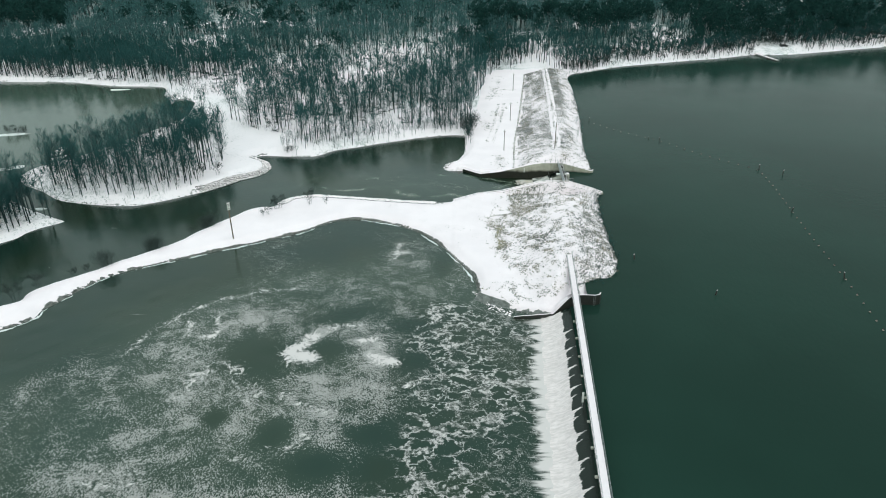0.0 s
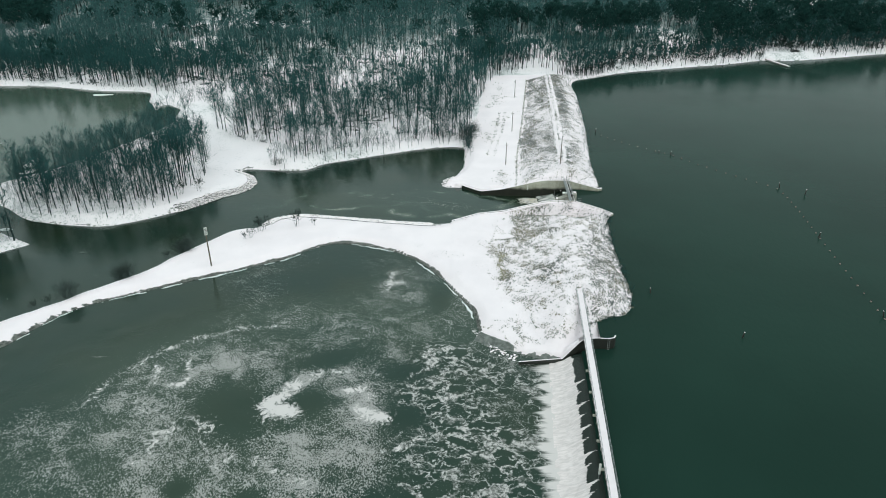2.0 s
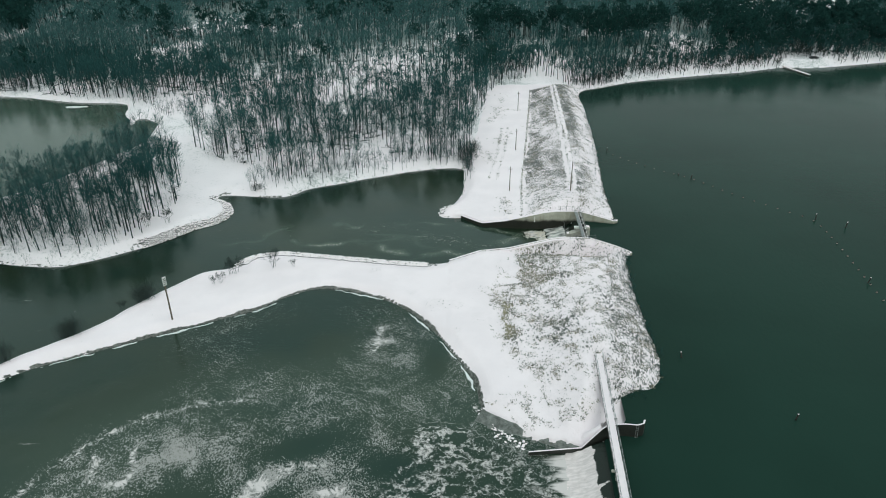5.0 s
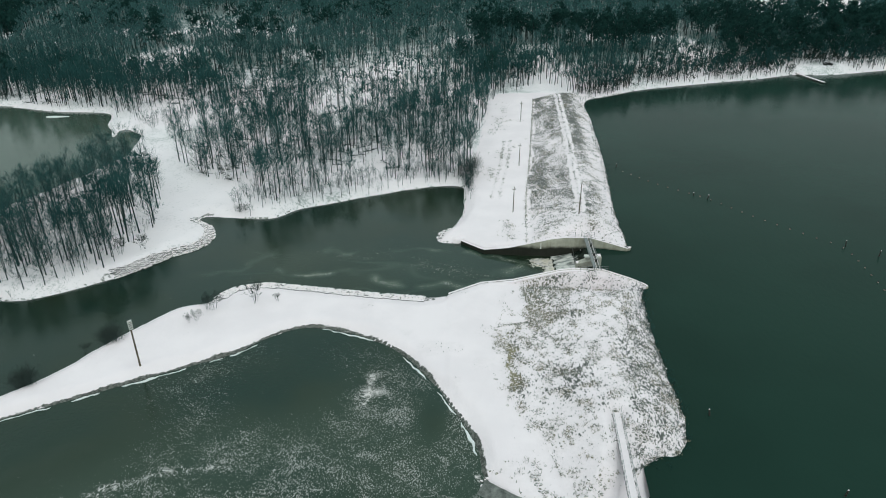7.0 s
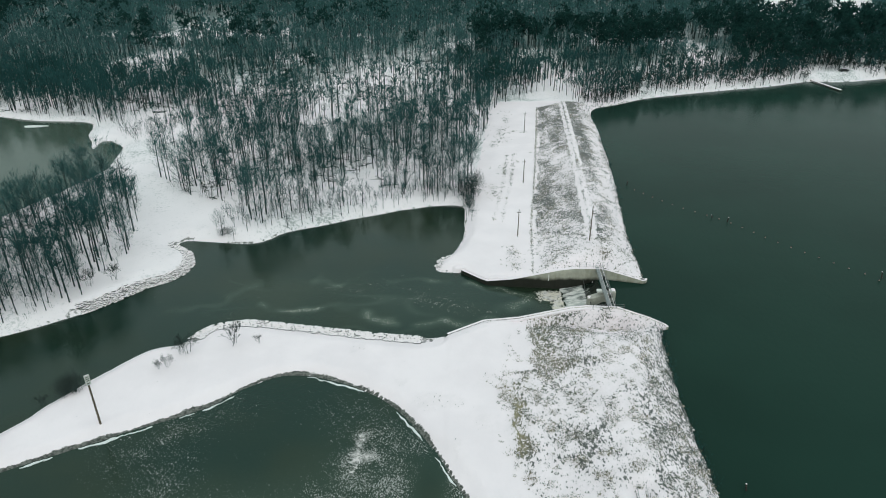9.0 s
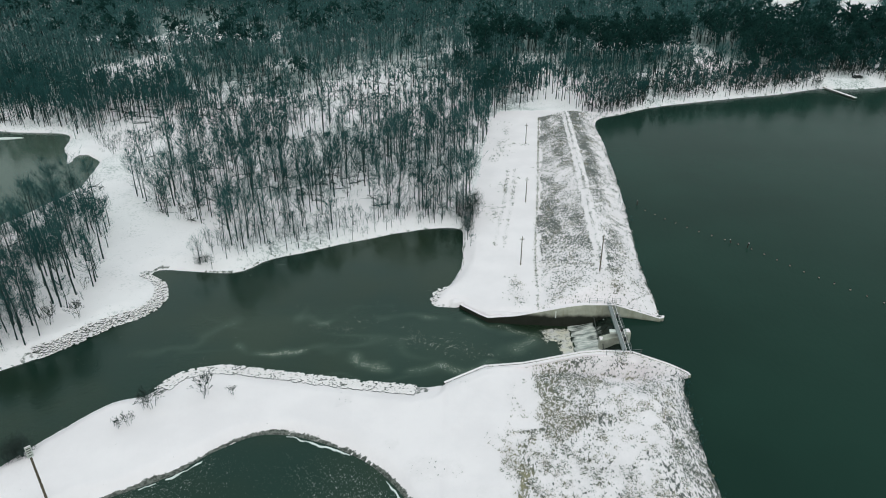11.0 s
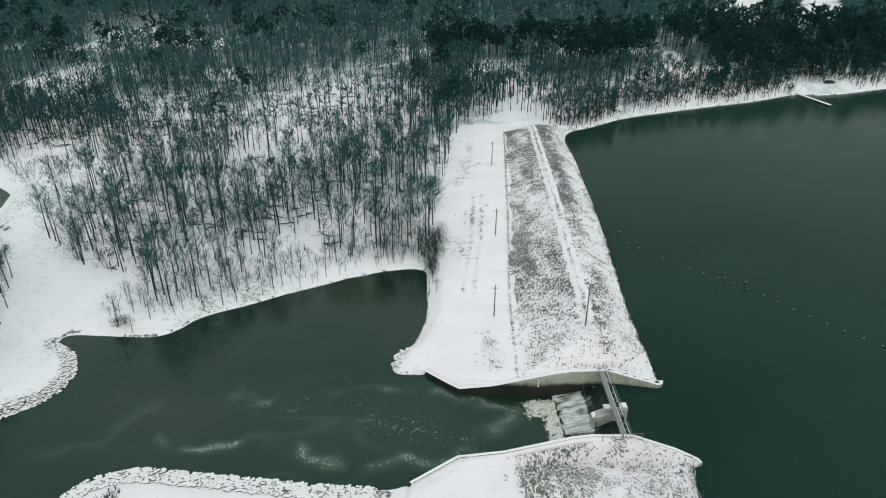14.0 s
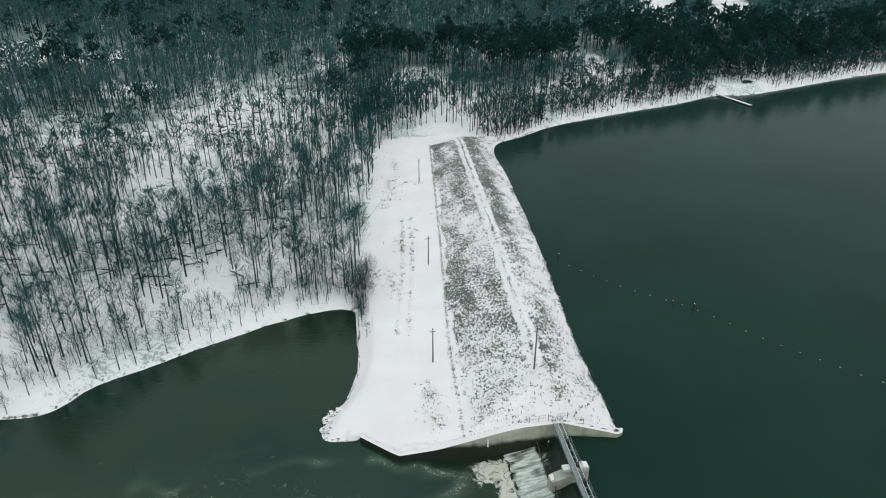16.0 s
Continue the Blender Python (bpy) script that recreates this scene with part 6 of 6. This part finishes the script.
for s in (-1, 1):
    part("side_window", box(bmesh.new(), -1.0, s * 0.74, 1.05, 0.6, s * 0.79, 1.38, 0.02), GLASS, car)
    for x in (-1.4, 1.4):
        wheel = part("wheel", tube(bmesh.new(), (x, s * 0.72, 0.33), (x, s * 0.92, 0.33), 0.33, 0.33, 16), RUBBER, car)
        part("rim", tube(bmesh.new(), (x, s * 0.92, 0.33), (x, s * 0.94, 0.33), 0.2, 0.2, 12), STEEL, wheel)
    part("headlight", box(bmesh.new(), 2.16, s * 0.6 - 0.15, 0.62, 2.24, s * 0.6 + 0.15, 0.76, 0.02), WHITEPAINT, car)
part("snow_cover", box(bmesh.new(), -0.95, -0.6, 1.49, 0.45, 0.6, 1.56, 0.03), CAP, car)


# ice and islets on the pond
def floe(x, y, rx, ry, turn, seed, label):
    r = np.random.default_rng(seed)
    bm = bmesh.new()
    n = 26
    ang = np.linspace(0, 2 * np.pi, n, endpoint=False)
    rad = 1 + 0.16 * np.sin(3 * ang + seed) + r.normal(0, 0.06, n)
    rim = [bm.verts.new((math.cos(a) * k * rx, math.sin(a) * k * ry, 0.02)) for a, k in zip(ang, rad)]
    top = [bm.verts.new((math.cos(a) * k * rx * 0.9, math.sin(a) * k * ry * 0.9, 0.16)) for a, k in zip(ang, rad)]
    for k in range(n):
        bm.faces.new((rim[k], rim[(k + 1) % n], top[(k + 1) % n], top[k]))
    bm.faces.new(top)
    ob = new("ice_floe", bm_mesh("ice_floe", bm, ICE))
    ob.matrix_basis = pose(x, y, 0.0, 0, 0, turn)
    return tagged(ob, label, "ice", "ice on the pond")


floe(-165, 310, 4.5, 1.3, 5, 1, "small snowy ice floe on the dark pond")
floe(-142, 216, 2.4, 5.0, 12, 2, "curved snowy ice patch beside the wooded bank")
floe(-138.5, 209, 1.6, 4.0, -25, 3, "thin snowy ice strip beside the wooded bank")
floe(-174, 236, 8, 1.6, 18, 4, "long snowy ice strip on the pond")
floe(-149, 198.5, 5, 1.6, 30, 5, "snowy ice ledge by the pond bank")
floe(-119, 164.5, 1.7, 0.8, 0, 6, "small snowy ice piece in the inlet")

# shrubs that stand alone
for kinds, leaf, label, spots in (
        (CLUMP_KINDS, BRUSHWOOD, "small leafless tree on the snowy spit", ((-50, 162.6, 0.9, 0, 0), (-51.3, 162.4, 0.85, 60, 1), (-42.4, 165.2, 1.0, 120, 2), (-80, 186, 1.1, 0, 1), (-76, 188.5, 0.9, 50, 2), (-71, 236, 1.1, 0, 0))),
        (CLUMP_KINDS, BRUSHWOOD, "low leafless shrub in the snow", ((-52, 158.3, 0.55, 0, 0), (-53.5, 157.6, 0.5, 90, 1), (-37.8, 166, 0.45, 0, 2), (160, 378.2, 1.1, 0, 3),
                                                         (-69.9, 149.2, 0.6, 10, 2), (-86, 127, 0.6, 5, 1), (-88, 125, 0.6, 5, 1), (-93, 119.5, 0.9, 0, 2), (-96, 115.5, 1.0, 0, 0), (-173, 238, 1.2, 0, 0), (-169, 239, 1.3, 0, 1))),
        # clumps along the spit are added for dark shapes on the river water
        (THICKET_KINDS, BRUSHWOOD, "dense dark bushy clump at the edge of the river", ((-59.8, 212.6, 0.62, 0, 0), (-58.4, 213.0, 0.55, 40, 1), *((cx + 1.25 * math.cos(2.1 * k), cy + 0.9 * math.sin(2.1 * k), 1.0 - 0.08 * k, 70 * k, k) for cx, cy in ((-66.6, 151.6), (-75.6, 138.4)) for k in range(5)), (-83.3, 129.0, 1.1, 5, 2), (-82.4, 129.6, 0.9, 65, 1))),
        (THICKET_KINDS, BRUSHWOOD, "tall leafless bush at the corner of the cove", ((3.4, 236.5, 1.1, 0, 0), (4.2, 240, 1.3, 40, 1), (3.6, 244, 1.2, 80, 2), (5.0, 248, 1.0, 10, 3), (3.0, 231.6, 0.7, 130, 0), (2.4, 234, 0.9, 10, 2), (1.2, 238.5, 1.2, 10, 1)))):
    tree_things(kinds, "shrub" if "tree" not in label else "sapling", leaf, label, "shrub" if "tree" not in label else "tree", "shrubs and saplings on the banks", spots)

# ==== riprap ====
def stone_mesh(seed):
    r = np.random.default_rng(seed)
    bm = bmesh.new()
    bmesh.ops.create_icosphere(bm, subdivisions=1, radius=1.0)
    for v in bm.verts:
        v.co *= float(r.uniform(0.72, 1.15))
        v.co.z *= 0.75
    return bm


STONES = [bm_mesh("stone", stone_mesh(k), RIPRAP) for k in range(6)]
sr = np.random.default_rng(31)


def stones(line, count, inward, spread):
    k = sr.integers(0, len(line) - 1, count)
    d = line[k + 1] - line[k]
    start = line[k] + d * sr.uniform(0, 1, (count, 1))
    d /= np.linalg.norm(d, axis=1, keepdims=True)
    off = sr.uniform(-0.5, spread, count) * inward
    x, y = start[:, 0] - d[:, 1] * off, start[:, 1] + d[:, 0] * off
    return np.stack([x, y, sr.uniform(0.13, 0.36, count), sr.uniform(0, 360, count)], 1)


bank_pt = BANK[(BANK[:, 1] < 209) & (BANK[:, 0] > -79) & (BANK[:, 1] > 176)]
spit_pt = SPIT_NORTH[(SPIT_NORTH[:, 0] > -52) & (SPIT_NORTH[:, 0] < -6)]
beds = (("riprap_bank", stones(bank_pt, 1250, -1, 2.1), "snow-dusted stone riprap on the river point", 150),
        ("riprap_bank", stones(spit_pt, 1700, 1, 3.0), "snow-dusted stone riprap along the spit", 150),
        ("riprap_bank", stones(np.vstack([COVE[-14:-6]]), 60, 1, 1.5), "loose dark stones at the cove tip", 60))
ap = np.array([(3.4, 118.6), (4.6, 115.4), (7.0, 112.4), (10.4, 110.0)])
beds += (("riprap_bank", stones(dense(ap, 0.8), 70, 1, 1.6), "wet grey stones at the foot of the apron", 70),)
for name, s, label, singles in beds:
    bed = thing(name, label, "stones", kind="structure")
    for x, y, size, turn in s[:singles]:
        part("stone", STONES[int(turn) % 6], None, bed, at=pose(x, y, max(float(height(x, y)), -0.1) + 0.1, 10, 5, turn) @ Matrix.Diagonal((size * 1.2, size, size, 1)))
    if len(s) > singles:
        bits = []
        for x, y, size, turn in s[singles:]:
            me_s = STONES[int(turn) % 6]
            v = np.array([p.co for p in me_s.vertices])
            f = np.array([p.vertices[:] for p in me_s.polygons])
            c, q = math.cos(radians(turn)), math.sin(radians(turn))
            bits.append((np.stack([(v[:, 0] * c - v[:, 1] * q) * size * 1.2 + x, (v[:, 0] * q + v[:, 1] * c) * size + y, v[:, 2] * size + max(float(height(x, y)), -0.1) + 0.1], 1), f))
        v, f = merged(bits)
        tagged(part("stones", mesh_of("stones", v, f, [RIPRAP]), None, bed), kind="stuff")

# a broken rim of ice along the pool's edge
def shelf(line, out, seed):
    r = np.random.default_rng(seed)
    bm = bmesh.new()
    d = np.gradient(line, axis=0)
    d /= np.linalg.norm(d, axis=1, keepdims=True)
    side = np.stack([d[:, 1], -d[:, 0]], 1) * out
    wide = np.clip(0.06 + 0.16 * step01(line[:, 0], -28, -45) + 0.40 * lumps(line[:, 0], line[:, 1], 2.4, 122) + 0.16 * lumps(line[:, 0], line[:, 1], 0.8, 121) + 0.2 * lumps(line[:, 0], line[:, 1], 7, 124), 0.0, 0.8)
    gap = 0.36 + 0.22 * lumps(line[:, 0], line[:, 1], 1.6, 123) + 0.12 * lumps(line[:, 0], line[:, 1], 0.5, 125)
    a, b = line + side * gap[:, None], line + side * (gap + wide + 0.01)[:, None]
    rows = [(bm.verts.new((p[0], p[1], 0.09)), bm.verts.new((q[0], q[1], 0.09)), bm.verts.new((q[0], q[1], -0.08))) for p, q in zip(a, b)]
    for k in range(len(rows) - 1):
        if wide[k] > 0.03 and wide[k + 1] > 0.03:
            bm.faces.new((rows[k][0], rows[k + 1][0], rows[k + 1][1], rows[k][1]))
            bm.faces.new((rows[k][1], rows[k + 1][1], rows[k + 1][2], rows[k][2]))
    ob = new("shore_ice", bm_mesh("shore_ice", bm, ICE))
    return tagged(ob, "thin broken rim of snowy ice along the pool shore", "ice", kind="stuff")


shelf(dense(POOL_SHORE, 0.3), 1, 7)
